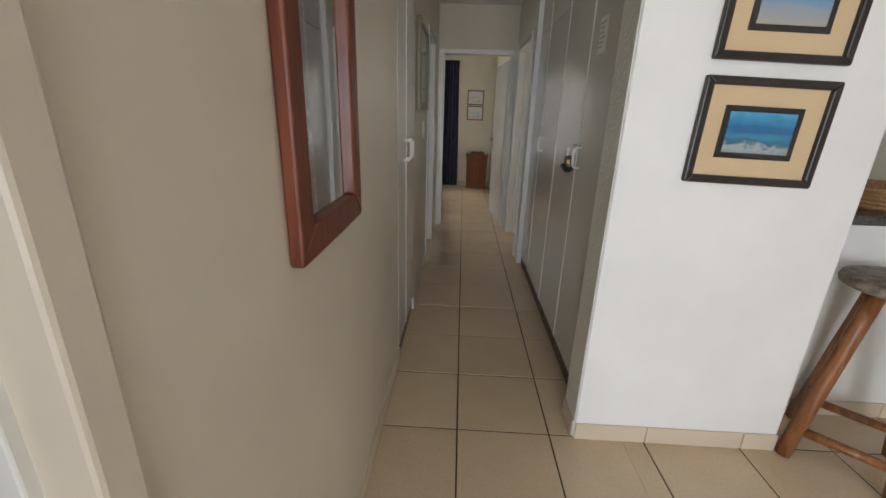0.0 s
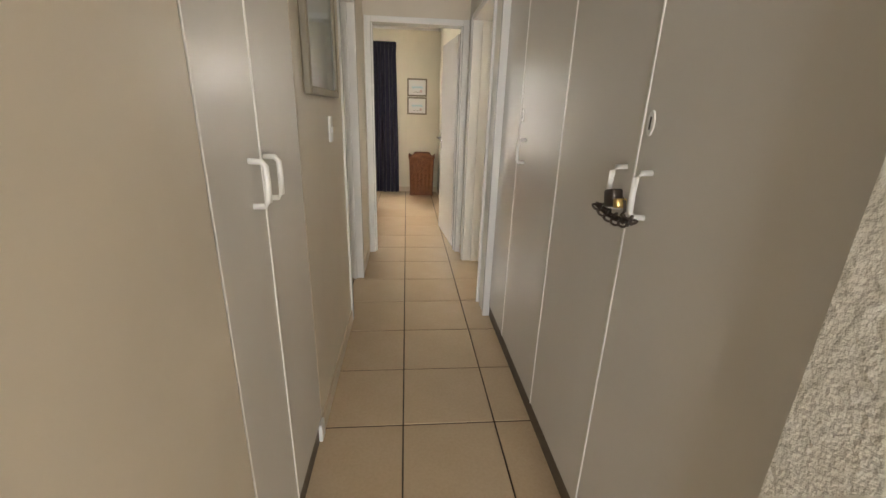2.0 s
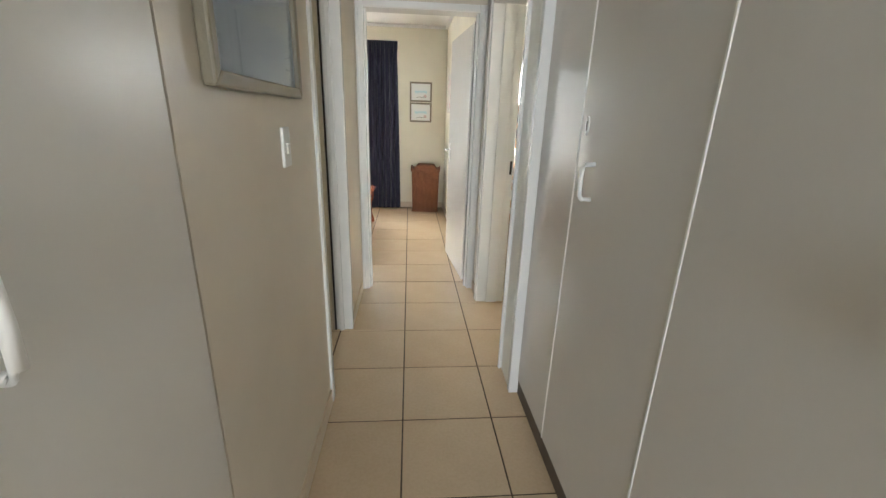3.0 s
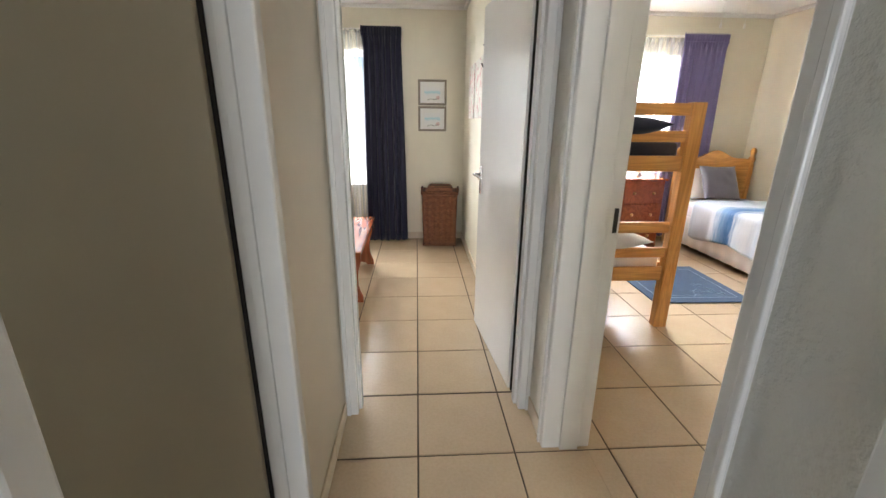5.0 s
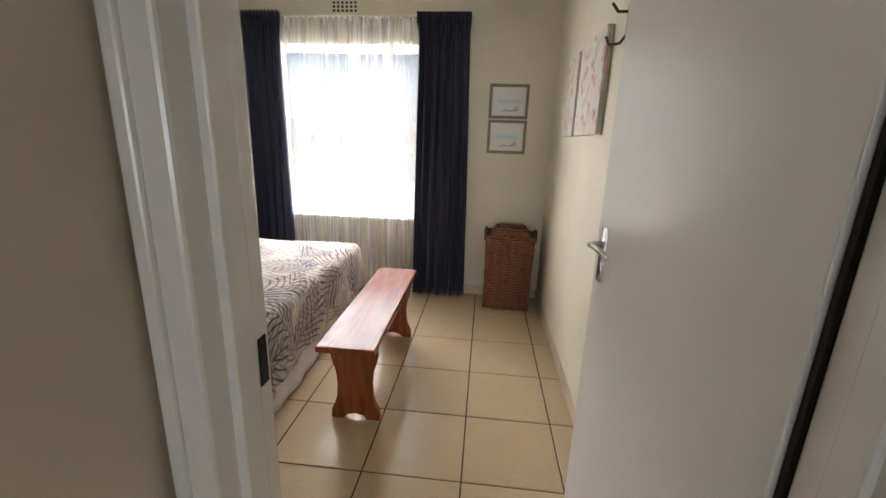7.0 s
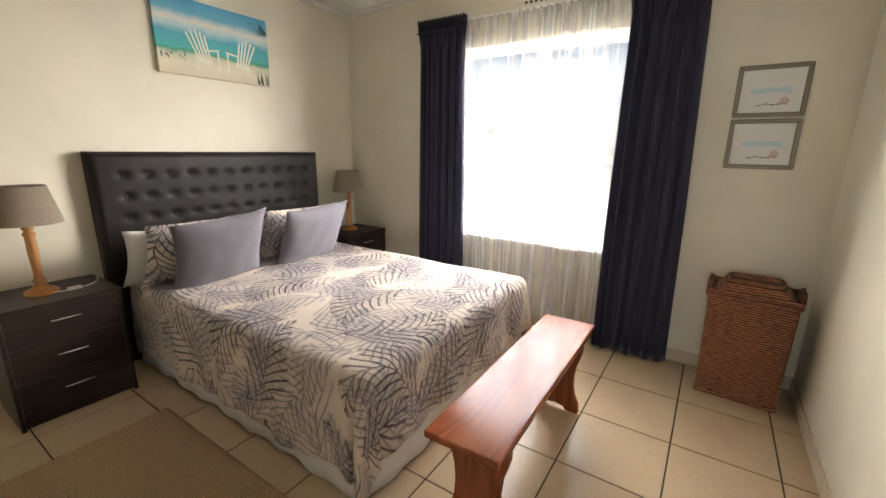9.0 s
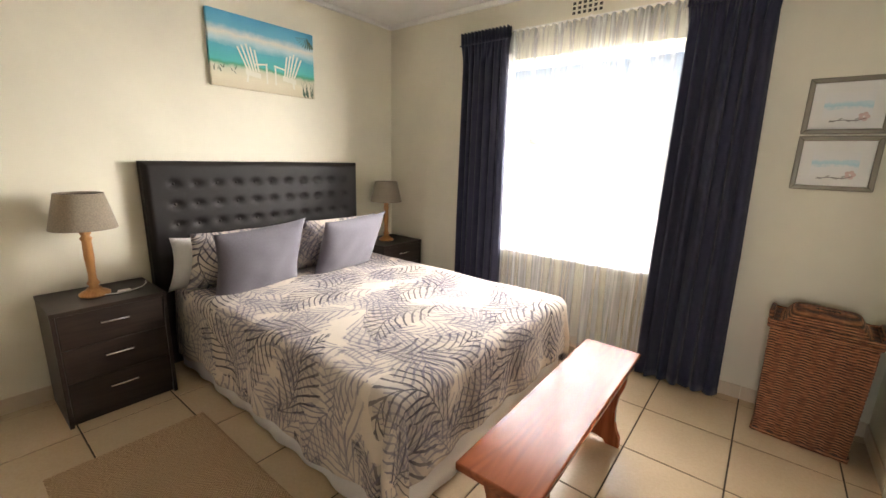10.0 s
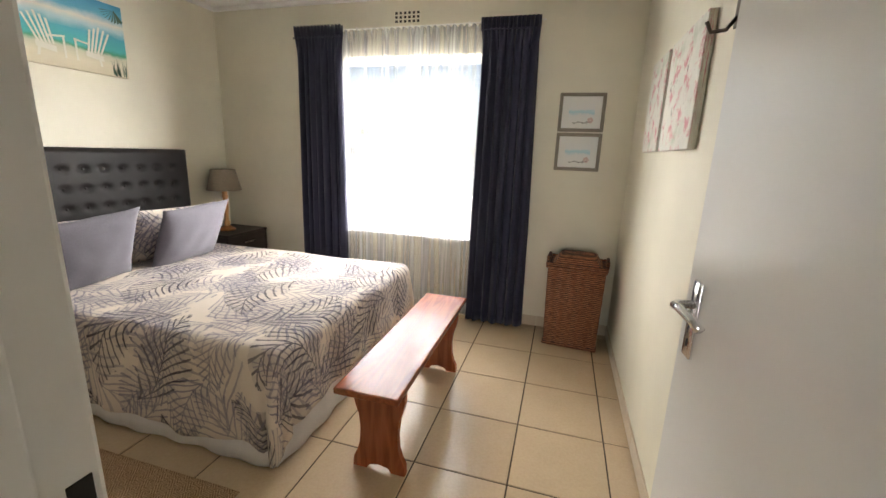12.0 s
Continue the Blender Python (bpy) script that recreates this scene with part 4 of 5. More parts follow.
def bedspread():
    """A printed cover: flat top with slight dents, rounded edge, and hanging sides that wave at the hem."""
    over = 0.43
    r = 0.05
    x0, x1, y0, y1 = BX0 + 0.02, BX1, BY0, BY1
    ny, nx = 110, 120
    LY, LX = (y1 - y0), (x1 - x0)
    def fold(d):
        """Arc distance past an edge -> outward, downward."""
        if d <= 0:
            return d, 0.0
        q = r * math.pi / 2
        if d < q:
            a = d / r
            return r * math.sin(a) - 0.0, r * (1 - math.cos(a))
        return r, r + (d - q)
    def fn(u, v):
        sx = u * (LX + over * 0.80) + x0
        sy = -over + v * (LY + 2 * over) + y0
        dx = sx - (x1 - r)
        ox, downx = fold(dx)
        if sy < (y0 + y1) / 2:
            dy, sgn, ey = (y0 + r) - sy, -1, y0 + r
        else:
            dy, sgn, ey = sy - (y1 - r), 1, y1 - r
        oy, downy = fold(dy)
        x, y = (x1 - r) + ox, ey + sgn * oy
        if dx > 0 and dy > 0:
            # corner: the cloth hangs in a loose cone
            a = math.atan2(dy, dx)
            d = math.hypot(dx, dy)
            o, down = fold(min(d, over * 1.16))
            spread = 0.05 * math.sin(a * 2) * min(1, down / 0.25) + 0.022 * math.sin(a * 7.0) * min(1, down / 0.3)
            x, y = (x1 - r) + (o + spread) * math.cos(a), ey + sgn * (o + spread) * math.sin(a)
        else:
            down = max(downx, downy)
            k = min(1.0, down / 0.3)
            wob = k * (0.012 + 0.014 * math.sin(sx * 13 + 1) + 0.008 * math.sin(sx * 29))
            if downy > 0 and dx <= 0:
                y += sgn * wob
            if downx > 0 and dy <= 0:
                x += k * (0.010 + 0.010 * math.sin(sy * 15) + 0.006 * math.sin(sy * 31))
        n = noise.noise((sx * 2.2, sy * 2.2, 0.3)) * 0.010 + noise.noise((sx * 7, sy * 7, 2.3)) * 0.004
        z = BZ + n - down + (0.012 * math.sin(sx * 9 + sy * 7) * min(1, down / 0.35))
        return (x, y, max(0.05, z))
    bm = bm_grid(nx, ny, fn, uv=lambda u, v: (u * (LX + over * 0.8), v * (LY + 2 * over)))
    spread = thing("bedspread", pose(0, 0, 0), "cream bedspread printed with dark palm fronds", "bedspread")
    thick(part("cover", bm, PALM, spread, smooth=True), 0.006, 1.0)
    for edge in ([fn(k / 60, 0.0) for k in range(61)], [fn(1.0, k / 90) for k in range(91)], [fn(k / 60, 1.0) for k in range(61)]):
        part("hem", bm_tube(edge, 0.0045, 6), HEMCLOTH, spread, "stitched cream hem", True)


bedspread()


def pillow(name, m, w, h, t, material, label, group, seed, point=0.16):
    """A stuffed pillow: lies in the local x-z plane, thick along y, with pointed corners and creases; base edge at z = 0."""
    rnd = random.Random(seed)
    s0 = rnd.uniform(0, 50)
    bm = bmesh.new()
    lay = bm.loops.layers.uv.new("UVMap")
    n = 22
    for side in (-1, 1):
        vs = []
        for i in range(n + 1):
            row = []
            for j in range(n + 1):
                a, b = i / n * 2 - 1, j / n * 2 - 1
                pull = 1 - point * (1 - abs(a) ** 2) * abs(b) ** 4 * 0.5
                pull2 = 1 - point * (1 - abs(b) ** 2) * abs(a) ** 4 * 0.5
                d = ((1 - abs(a) ** 2.4) * (1 - abs(b) ** 2.4)) ** 0.55
                x, z = a * w / 2 * pull2, b * h / 2 * pull
                y = side * (t / 2 * d + (0.010 * noise.noise((a * 2.5 + s0, b * 2.5, side)) * d))
                z += 0.012 * noise.noise((a * 1.5, b * 1.5, s0))
                row.append(bm.verts.new((x, y, z + h / 2)))
            vs.append(row)
        for i in range(n):
            for j in range(n):
                q = (vs[i][j], vs[i + 1][j], vs[i + 1][j + 1], vs[i][j + 1])
                f = bm.faces.new(q if side < 0 else q[::-1])
                f.smooth = True
                for lp in f.loops:
                    lp[lay].uv = (lp.vert.co.x + seed * 0.37, lp.vert.co.z + seed * 0.21)
    bmesh.ops.remove_doubles(bm, verts=bm.verts[:], dist=0.0008)
    return solo(name, bm, material, m, label, "pillow", group, smooth=True)


# pillows lean on the headboard, facing +x
for yy, sd in ((6.95, 1), (7.66, 2)):
    pillow("pillow", pose(-2.85, yy - 0.05, BZ - 0.01, 20, 0, 90), 0.70, 0.38, 0.14, WHITECLOTH, "white pillow leaning on the headboard", "white pillows", sd)
for yy, sd in ((6.94, 3), (7.66, 4)):
    pillow("pillow", pose(-2.74, yy, BZ - 0.005, 24, 0, 90), 0.67, 0.43, 0.16, PALM, "pillow in palm printed cotton", "palm pillows", sd)
pillow("cushion", pose(-2.53, 6.96, BZ - 0.005, 28, -5, 84), 0.53, 0.50, 0.15, GREYCLOTH, "square grey linen scatter cushion", "grey cushions", 5)
pillow("cushion", pose(-2.52, 7.62, BZ - 0.005, 28, -4, 88), 0.53, 0.49, 0.15, GREYCLOTH, "square grey linen scatter cushion", "grey cushions", 6)


# ---- nightstands and lamps ----
def nightstand(m):
    n = thing("nightstand", m, "dark wenge three-drawer nightstand with silver handles", "nightstand", "nightstands")
    w, d, h = 0.49, 0.41, 0.625
    part("side_panel", bm_box(-d / 2, d / 2, -w / 2, -w / 2 + 0.018, 0, h - 0.022, 0.001), WENGE, n)
    part("side_panel", bm_box(-d / 2, d / 2, w / 2 - 0.018, w / 2, 0, h - 0.022, 0.001), WENGE, n)
    part("back_panel", bm_box(-d / 2, -d / 2 + 0.01, -w / 2 + 0.018, w / 2 - 0.018, 0.03, h - 0.022), WENGE, n)
    part("top", bm_box(-d / 2, d / 2 + 0.004, -w / 2 - 0.002, w / 2 + 0.002, h - 0.022, h, 0.002), WENGE, n)
    part("plinth", bm_box(d / 2 - 0.05, d / 2 - 0.03, -w / 2 + 0.018, w / 2 - 0.018, 0, 0.06), WENGE, n)
    dh = (h - 0.022 - 0.06) / 3
    for k in range(3):
        z = 0.06 + k * dh
        dr = part("drawer", bm_box(-d / 2 + 0.02, d / 2 - 0.002, -w / 2 + 0.0205, w / 2 - 0.0205, z + 0.002, z + dh - 0.002, 0.0015), WENGE, n)
        zc = z + dh * 0.62
        part("handle", bm_tube([(d / 2 - 0.003, -0.06, zc), (d / 2 + 0.018, -0.058, zc), (d / 2 + 0.022, 0, zc), (d / 2 + 0.018, 0.058, zc), (d / 2 - 0.003, 0.06, zc)], 0.0055), CHROME, dr, "brushed silver bar handle", True)
    return n


ns = nightstand(pose(-2.855, 6.235, 0))
copy_thing(ns, pose(-2.855, 8.42, 0))


def table_lamp(m):
    l = thing("table_lamp", m, "turned wooden table lamp with a taupe linen shade", "lamp", "bedside lamps")
    part("base", bm_lathe([(0.0, 0.0), (0.068, 0.0), (0.070, 0.012), (0.058, 0.022), (0.040, 0.030), (0.030, 0.042), (0.0, 0.042)], 32), LAMPWOOD, l, smooth=True)
    part("stem", bm_lathe([(0.028, 0.04), (0.021, 0.055), (0.030, 0.068), (0.020, 0.085), (0.018, 0.12), (0.023, 0.22), (0.021, 0.30), (0.028, 0.315), (0.018, 0.33), (0.026, 0.345), (0.012, 0.362), (0.0, 0.365)], 24), LAMPWOOD, l, smooth=True)
    part("lamp_holder", bm_lathe([(0.013, 0.36), (0.013, 0.41), (0.0, 0.41)], 14), PLASTIC, l)
    bulb = part("bulb", bm_lathe([(0.012, 0.41), (0.028, 0.45), (0.022, 0.485), (0.0, 0.495)], 14), PLASTIC, l, smooth=True)
    sh = part("shade", bm_lathe([(0.145, 0.37), (0.1455, 0.374), (0.103, 0.553), (0.1025, 0.557), (0.1, 0.556), (0.1425, 0.372), (0.145, 0.37)], 40), SHADE, l, "taupe linen drum shade", True)
    part("shade_ring", bm_tube([(0.1 * math.cos(a * 0.5236), 0.1 * math.sin(a * 0.5236), 0.545) for a in range(13)], 0.002, 5), STEEL, sh)
    part("spider", bm_tube([(-0.1, 0, 0.54), (0, 0, 0.41), (0.1, 0, 0.54)], 0.002, 5), STEEL, sh)
    return l


tl = table_lamp(pose(-2.86, 6.21, 0.625))
copy_thing(tl, pose(-2.86, 8.40, 0.625, 0, 0, 40))
cord = thing("lamp_cord", pose(-2.86, 6.21, 0.625), "white lamp cord with an inline switch", "cord")
part("cable", bm_tube([(0.06, 0.03, 0.006), (0.075, 0.08, 0.006), (0.07, 0.13, 0.006), (0.06, 0.17, 0.006), (0.03, 0.21, 0.006), (-0.03, 0.245, 0.006), (-0.10, 0.262, 0.004), (-0.14, 0.275, -0.08), (-0.14, 0.278, -0.3)], 0.003, 6), PLASTIC, cord)
part("inline_switch", bm_box(0.055, 0.082, 0.085, 0.145, 0.001, 0.018, 0.005), PLASTIC, cord, smooth=True)


# ---- bench ----
def bench(m):
    b = thing("bench", m, "red-brown wooden bench at the bed's foot", "bench")
    L, W, h = 1.22, 0.28, 0.466
    part("seat", bm_box(-W / 2, W / 2, -L / 2, L / 2, h - 0.03, h, 0.007, 3), CHERRY, b)
    prof = [(-0.125, 0.0), (-0.06, 0.0), (-0.045, 0.022), (0.0, 0.032), (0.045, 0.022), (0.06, 0.0), (0.125, 0.0), (0.122, 0.05), (0.105, 0.085), (0.092, 0.13), (0.088, 0.20), (0.095, 0.27), (0.112, 0.32), (0.12, 0.36), (0.12, h - 0.03), (-0.12, h - 0.03), (-0.12, 0.36), (-0.112, 0.32), (-0.095, 0.27), (-0.088, 0.20), (-0.092, 0.13), (-0.105, 0.085), (-0.122, 0.05)]
    for y in (-L / 2 + 0.13, L / 2 - 0.165):
        part("leg", bm_prism(prof, 0.032, "y", y, 0.003), CHERRY_Z, b)
    part("stretcher", bm_box(-0.014, 0.014, -L / 2 + 0.162, L / 2 - 0.165, h - 0.11, h - 0.03, 0.003), CHERRY, b)
    return b


bench(pose(-0.565, 7.255, 0, 0, 0, 0.6))


# ---- laundry basket ----
def laundry_basket(m):
    b = thing("laundry_basket", m, "brown woven wicker laundry basket with domed lid", "basket")
    w, d, h = 0.40, 0.28, 0.62
    def loop(u):
        """Round the rectangle, with rounded corners: position and outward normal."""
        per = 2 * (w + d)
        s = (u % 1.0) * per
        for (px, py), (qx, qy), (nx_, ny_), ln in ((((-w / 2), -d / 2), (w / 2, -d / 2), (0, -1), w), ((w / 2, -d / 2), (w / 2, d / 2), (1, 0), d), ((w / 2, d / 2), (-w / 2, d / 2), (0, 1), w), ((-w / 2, d / 2), (-w / 2, -d / 2), (-1, 0), d)):
            if s <= ln:
                t = s / ln
                return px + (qx - px) * t, py + (qy - py) * t, nx_, ny_
            s -= ln
        return -w / 2, -d / 2, 0, -1
    rows, cols = 56, 120
    def fn(u, v):
        x, y, nx_, ny_ = loop(u)
        j = round(v * rows)
        i = round(u * cols)
        k = 0.93 + 0.07 * v ** 0.8
        weave = 0.0055 * math.sin(j * math.pi / 2 * 1.0 + 0.4) * (1 if (i // 3 + j // 2) % 2 else -1)
        rib = 0.005 if i % 12 == 0 else 0.0
        o = weave + rib + 0.002 * noise.noise((u * 9, v * 9, 4))
        return (x * k + nx_ * o, y * k + ny_ * o, v * h)
    part("body", bm_grid(cols, rows, fn), WICKER, b)
    rim = [loop(i / 48)[:2] for i in range(49)]
    for z, rr, gr in ((h - 0.004, 0.013, 1.02), (h + 0.018, 0.011, 1.035), (0.012, 0.012, 0.94)):
        part("rim", bm_tube([(x * gr, y * gr, z + 0.003 * math.sin(i * 2.2)) for i, (x, y) in enumerate(rim)], rr, 7), WICKER, b, smooth=True)
    def lid(u, v):
        a, c = u * 2 - 1, v * 2 - 1
        # hump along the middle, flat shoulders
        hump = 0.075 / (1 + math.exp((abs(a) - 0.72) * 22))
        z = h + 0.012 + hump * (1 - 0.25 * c * c) + 0.0025 * math.sin(u * 40 * math.pi) * math.sin(v * 30 * math.pi)
        return (a * w / 2 * 0.99, c * d / 2 * 0.99, z)
    ld = part("lid", bm_grid(60, 44, lid), WICKER, b, "domed woven lid")
    thick(ld, 0.008)
    for s in (-1, 1):
        part("lid_cheek", bm_grid(30, 6, lambda u, v, s=s: ((u * 2 - 1) * w / 2 * 0.99, s * d / 2 * 0.99, h + 0.006 + v * (0.004 + 0.056 / (1 + math.exp((abs(u * 2 - 1) - 0.72) * 22))))), WICKER, b)
    for s in (-1, 1):
        part("corner_ear", bm_tube([(s * w / 2 * 1.02, -d / 2 * 0.9, h + 0.01), (s * w / 2 * 1.05, -d / 2 * 0.5, h + 0.05), (s * w / 2 * 1.05, d / 2 * 0.5, h + 0.05), (s * w / 2 * 1.02, d / 2 * 0.9, h + 0.01)], 0.011, 7), WICKER, b, smooth=True)
    part("hand_slot", bm_box(-0.05, 0.05, -0.012, 0.012, h + 0.082, h + 0.092, 0.003), GAP_SHADE, b)
    return b


laundry_basket(pose(0.272, 8.475, 0, 0, 0, -4))


# ---- bedroom pictures ----
FLORAL = picture_paint("flower_card", [(0.0, (0.80, 0.80, 0.78)), (0.35, (0.78, 0.80, 0.80)), (0.48, (0.50, 0.70, 0.75)), (0.56, (0.56, 0.74, 0.78)), (0.66, (0.78, 0.80, 0.80)), (1.0, (0.80, 0.80, 0.78))], 3.5, "Z", 0.5)
PETAL = painted("petal_pink", (0.66, 0.50, 0.47), 0.7, 80, 0.1, 0.15)
GREYLEAF = painted("leaf_grey_green", (0.40, 0.41, 0.38), 0.7, 80, 0.1, 0.15)
for zz in (1.585, 1.30):
    f = framed("picture_frame", pose(0.188, NORTH, zz), 0.325, 0.275, 0.024, GILT, "small pewter frame with a pale flower card", "picture", 0.02, 0.05, MATWHITE, None, FLORAL, glass=False, group="flower cards on the bedroom wall")
    part("stem", bm_tube([(-0.06, -0.0142, 0.06), (-0.01, -0.0142, 0.068), (0.04, -0.0142, 0.062), (0.075, -0.0142, 0.075)], 0.0016, 5), STEEL, f)
    for k in range(5):
        part("petal", bm_lathe([(0.0, -0.0006), (0.010, 0.0), (0.0, 0.0006)], 8, 0, 0), PETAL, f).matrix_basis = pose(0.065 + 0.013 * math.cos(k * 1.26), -0.0145, 0.082 + 0.013 * math.sin(k * 1.26), 90)
    for k in range(4):
        part("leaf", bm_prism([(-0.012, 0.0), (0.0, 0.005), (0.014, 0.001), (0.0, -0.004)], -0.001, "y", 0.0), GREYLEAF, f).matrix_basis = pose(-0.05 + 0.03 * k, -0.0142, 0.062 + 0.008 * (k % 2), 0, 25 - 60 * (k % 2), 0)


def canvas_print(name, m, w, h, material, label, group=""):
    c = thing(name, m, label, "canvas", group)
    part("canvas", bm_box(-w / 2, w / 2, -0.032, -0.002, 0, h, 0.004), material, c)
    part("stretcher_bar", bm_box(-w / 2 + 0.03, w / 2 - 0.03, -0.003, 0.0, 0.03, h - 0.03), PINE, c)
    return c


BEACH = picture_paint("beach_painting", [(0.0, (0.62, 0.55, 0.38)), (0.16, (0.70, 0.64, 0.47)), (0.27, (0.58, 0.58, 0.42)), (0.31, (0.05, 0.30, 0.16)), (0.36, (0.06, 0.42, 0.40)), (0.55, (0.06, 0.36, 0.46)), (0.63, (0.42, 0.60, 0.62)), (0.72, (0.72, 0.70, 0.60)), (0.82, (0.12, 0.40, 0.55)), (1.0, (0.05, 0.30, 0.50))], 5, "Z", 0.16)
bc = canvas_print("beach_canvas", pose(WEST, 7.40, 1.845, 0, 0, 90), 0.79, 0.475, BEACH, "canvas painting of two white chairs on a turquoise beach")
PALEPAINT = painted("pale_brush", (0.76, 0.74, 0.62), 0.6, 80, 0.2, 0.1)
GREENPAINT = painted("green_brush", (0.05, 0.10, 0.06), 0.6, 80, 0.2, 0.3)


def painted_chair(x, s):
    """Flat brush strokes of a slatted beach chair."""
    def stroke(pts):
        part("brush_stroke", bm_prism(pts, -0.0012, "y", -0.032), PALEPAINT, bc)
    for k in range(5):
        a = (k - 2) * 0.020
        stroke([(x + a, 0.13), (x + a + 0.013, 0.13), (x + s * -0.045 + a * 1.5 + 0.013, 0.30 - abs(k - 2) * 0.014), (x + s * -0.045 + a * 1.5, 0.30 - abs(k - 2) * 0.014)])
    stroke([(x - 0.05, 0.10), (x + 0.06, 0.085), (x + 0.06, 0.12), (x - 0.05, 0.135)])
    stroke([(x + s * 0.02, 0.17), (x + s * 0.115, 0.185), (x + s * 0.115, 0.197), (x + s * 0.02, 0.182)])
    stroke([(x + s * 0.10, 0.06), (x + s * 0.112, 0.06), (x + s * 0.112, 0.19), (x + s * 0.10, 0.19)])
    stroke([(x - s * 0.05, 0.05), (x - s * 0.035, 0.05), (x - s * 0.02, 0.13), (x - s * 0.035, 0.13)])


painted_chair(-0.11, 1)
painted_chair(0.17, -1)
rnd = random.Random(4)
for k in range(9):
    a = 3.3 + k * 0.23
    part("palm_stroke", bm_prism([(0.34, 0.44), (0.34 + 0.10 * math.cos(a), 0.44 + 0.085 * math.sin(a)), (0.345 + 0.10 * math.cos(a + 0.1), 0.44 + 0.07 * math.sin(a + 0.1))], -0.001, "y", -0.0322), GREENPAINT, bc)
for k in range(26):
    x, z = (rnd.uniform(0.28, 0.38), rnd.uniform(0.0, 0.03)) if k < 16 else (rnd.uniform(-0.38, -0.22), rnd.uniform(0.09, 0.12))
    hh = rnd.uniform(0.04, 0.11) if k < 16 else rnd.uniform(0.02, 0.04)
    part("grass_stroke", bm_prism([(x, z), (x + 0.008, z), (x + rnd.uniform(-0.02, 0.02), z + hh)], -0.001, "y", -0.0322), GREENPAINT, bc)

BLOOM, _nt, _b = nodes_of("blossom_painting", 0.6)
_v = coords(_nt, "Generated")
_c = ramp(_nt, noise_tex(_nt, _v, 3.0, 5), [(0.3, (0.60, 0.61, 0.54)), (0.55, (0.70, 0.68, 0.61)), (0.75, (0.42, 0.47, 0.36))])
_c = mixed(_nt, ramp(_nt, noise_tex(_nt, mapped(_nt, _v, (1, 1, 1), (0, 0, 0), (4, 2, 1)), 5.5, 4, 0.7), [(0.52, (0, 0, 0)), (0.62, (0.85, 0.85, 0.85))]), _c, (0.55, 0.16, 0.20))
_c = mixed(_nt, ramp(_nt, noise_tex(_nt, mapped(_nt, _v, (1, 3, 1), (0.5, 0, 0), (9, 2, 5)), 5.0, 5, 0.75), [(0.60, (0, 0, 0)), (0.66, (0.8, 0.8, 0.8))]), _c, (0.10, 0.07, 0.06))
_nt.links.new(_c, _b.inputs["Base Color"])
canvas_print("blossom_canvas", pose(HR, 7.335, 1.44, 0, 0, -90), 0.50, 0.47, BLOOM, "canvas of pink blossom on pale green", "blossom canvases")
canvas_print("blossom_canvas", pose(HR, 7.84, 1.44, 0, 0, -90), 0.38, 0.47, BLOOM, "canvas of pink blossom on pale green", "blossom canvases")
hook = thing("coat_hook", pose(HR, 6.88, 1.80, 0, 0, -90), "wrought metal double coat hook on the wall", "hook")
part("plate", bm_box(-0.018, 0.018, -0.008, 0.0, -0.01, 0.13, 0.003), STEEL, hook)
part("upper_prong", bm_tube([(0, -0.006, 0.10), (0, -0.05, 0.10), (0, -0.075, 0.13)], 0.006), STEEL, hook, smooth=True)
part("lower_prong", bm_tube([(0, -0.006, 0.02), (0, -0.03, -0.015), (0, -0.07, -0.02), (0, -0.085, 0.01)], 0.006), STEEL, hook, smooth=True)


# ---- woven rug beside the bed ----
RUG, _nt, _b = nodes_of("woven_jute", 0.95, 0, 0.1)
_v = coords(_nt)
_s = _nt.nodes.new("ShaderNodeSeparateXYZ")
_nt.links.new(_v, _s.inputs[0])
_zx = math_node(_nt, 'PINGPONG', math_node(_nt, 'MULTIPLY', _s.outputs["X"], 1.0), 0.035)
_zy = math_node(_nt, 'PINGPONG', math_node(_nt, 'MULTIPLY', _s.outputs["Y"], 1.0), 0.05)
_st = math_node(_nt, 'SINE', math_node(_nt, 'MULTIPLY', math_node(_nt, 'ADD', _zx, math_node(_nt, 'MULTIPLY', _zy, 0.8)), 520))
_c = ramp(_nt, math_node(_nt, 'ADD', math_node(_nt, 'MULTIPLY', _st, 0.25), noise_tex(_nt, _v, 160, 3)), [(0.25, (0.26, 0.165, 0.09)), (0.55, (0.45, 0.31, 0.19)), (0.8, (0.60, 0.45, 0.30))])
_nt.links.new(_c, _b.inputs["Base Color"])
bump(_nt, _b, math_node(_nt, 'ADD', _st, noise_tex(_nt, _v, 300, 2)), 0.5, 0.003)
rug = thing("woven_rug", pose(-1.67, 6.16, 0), "brown woven jute rug on the tiles", "rug")
part("mat", bm_grid(60, 40, lambda u, v: (-0.62 + 1.24 * u, -0.32 + 0.64 * v, 0.008 + 0.0015 * noise.noise((u * 5, v * 5, 0)))), RUG, rug)
thick(rug.children[0], 0.006, 0)
for s in (-1, 1):
    part("hem", bm_tube([(s * 0.62, -0.32 + 0.64 * k / 8, 0.008) for k in range(9)], 0.005, 6), RUG, rug)

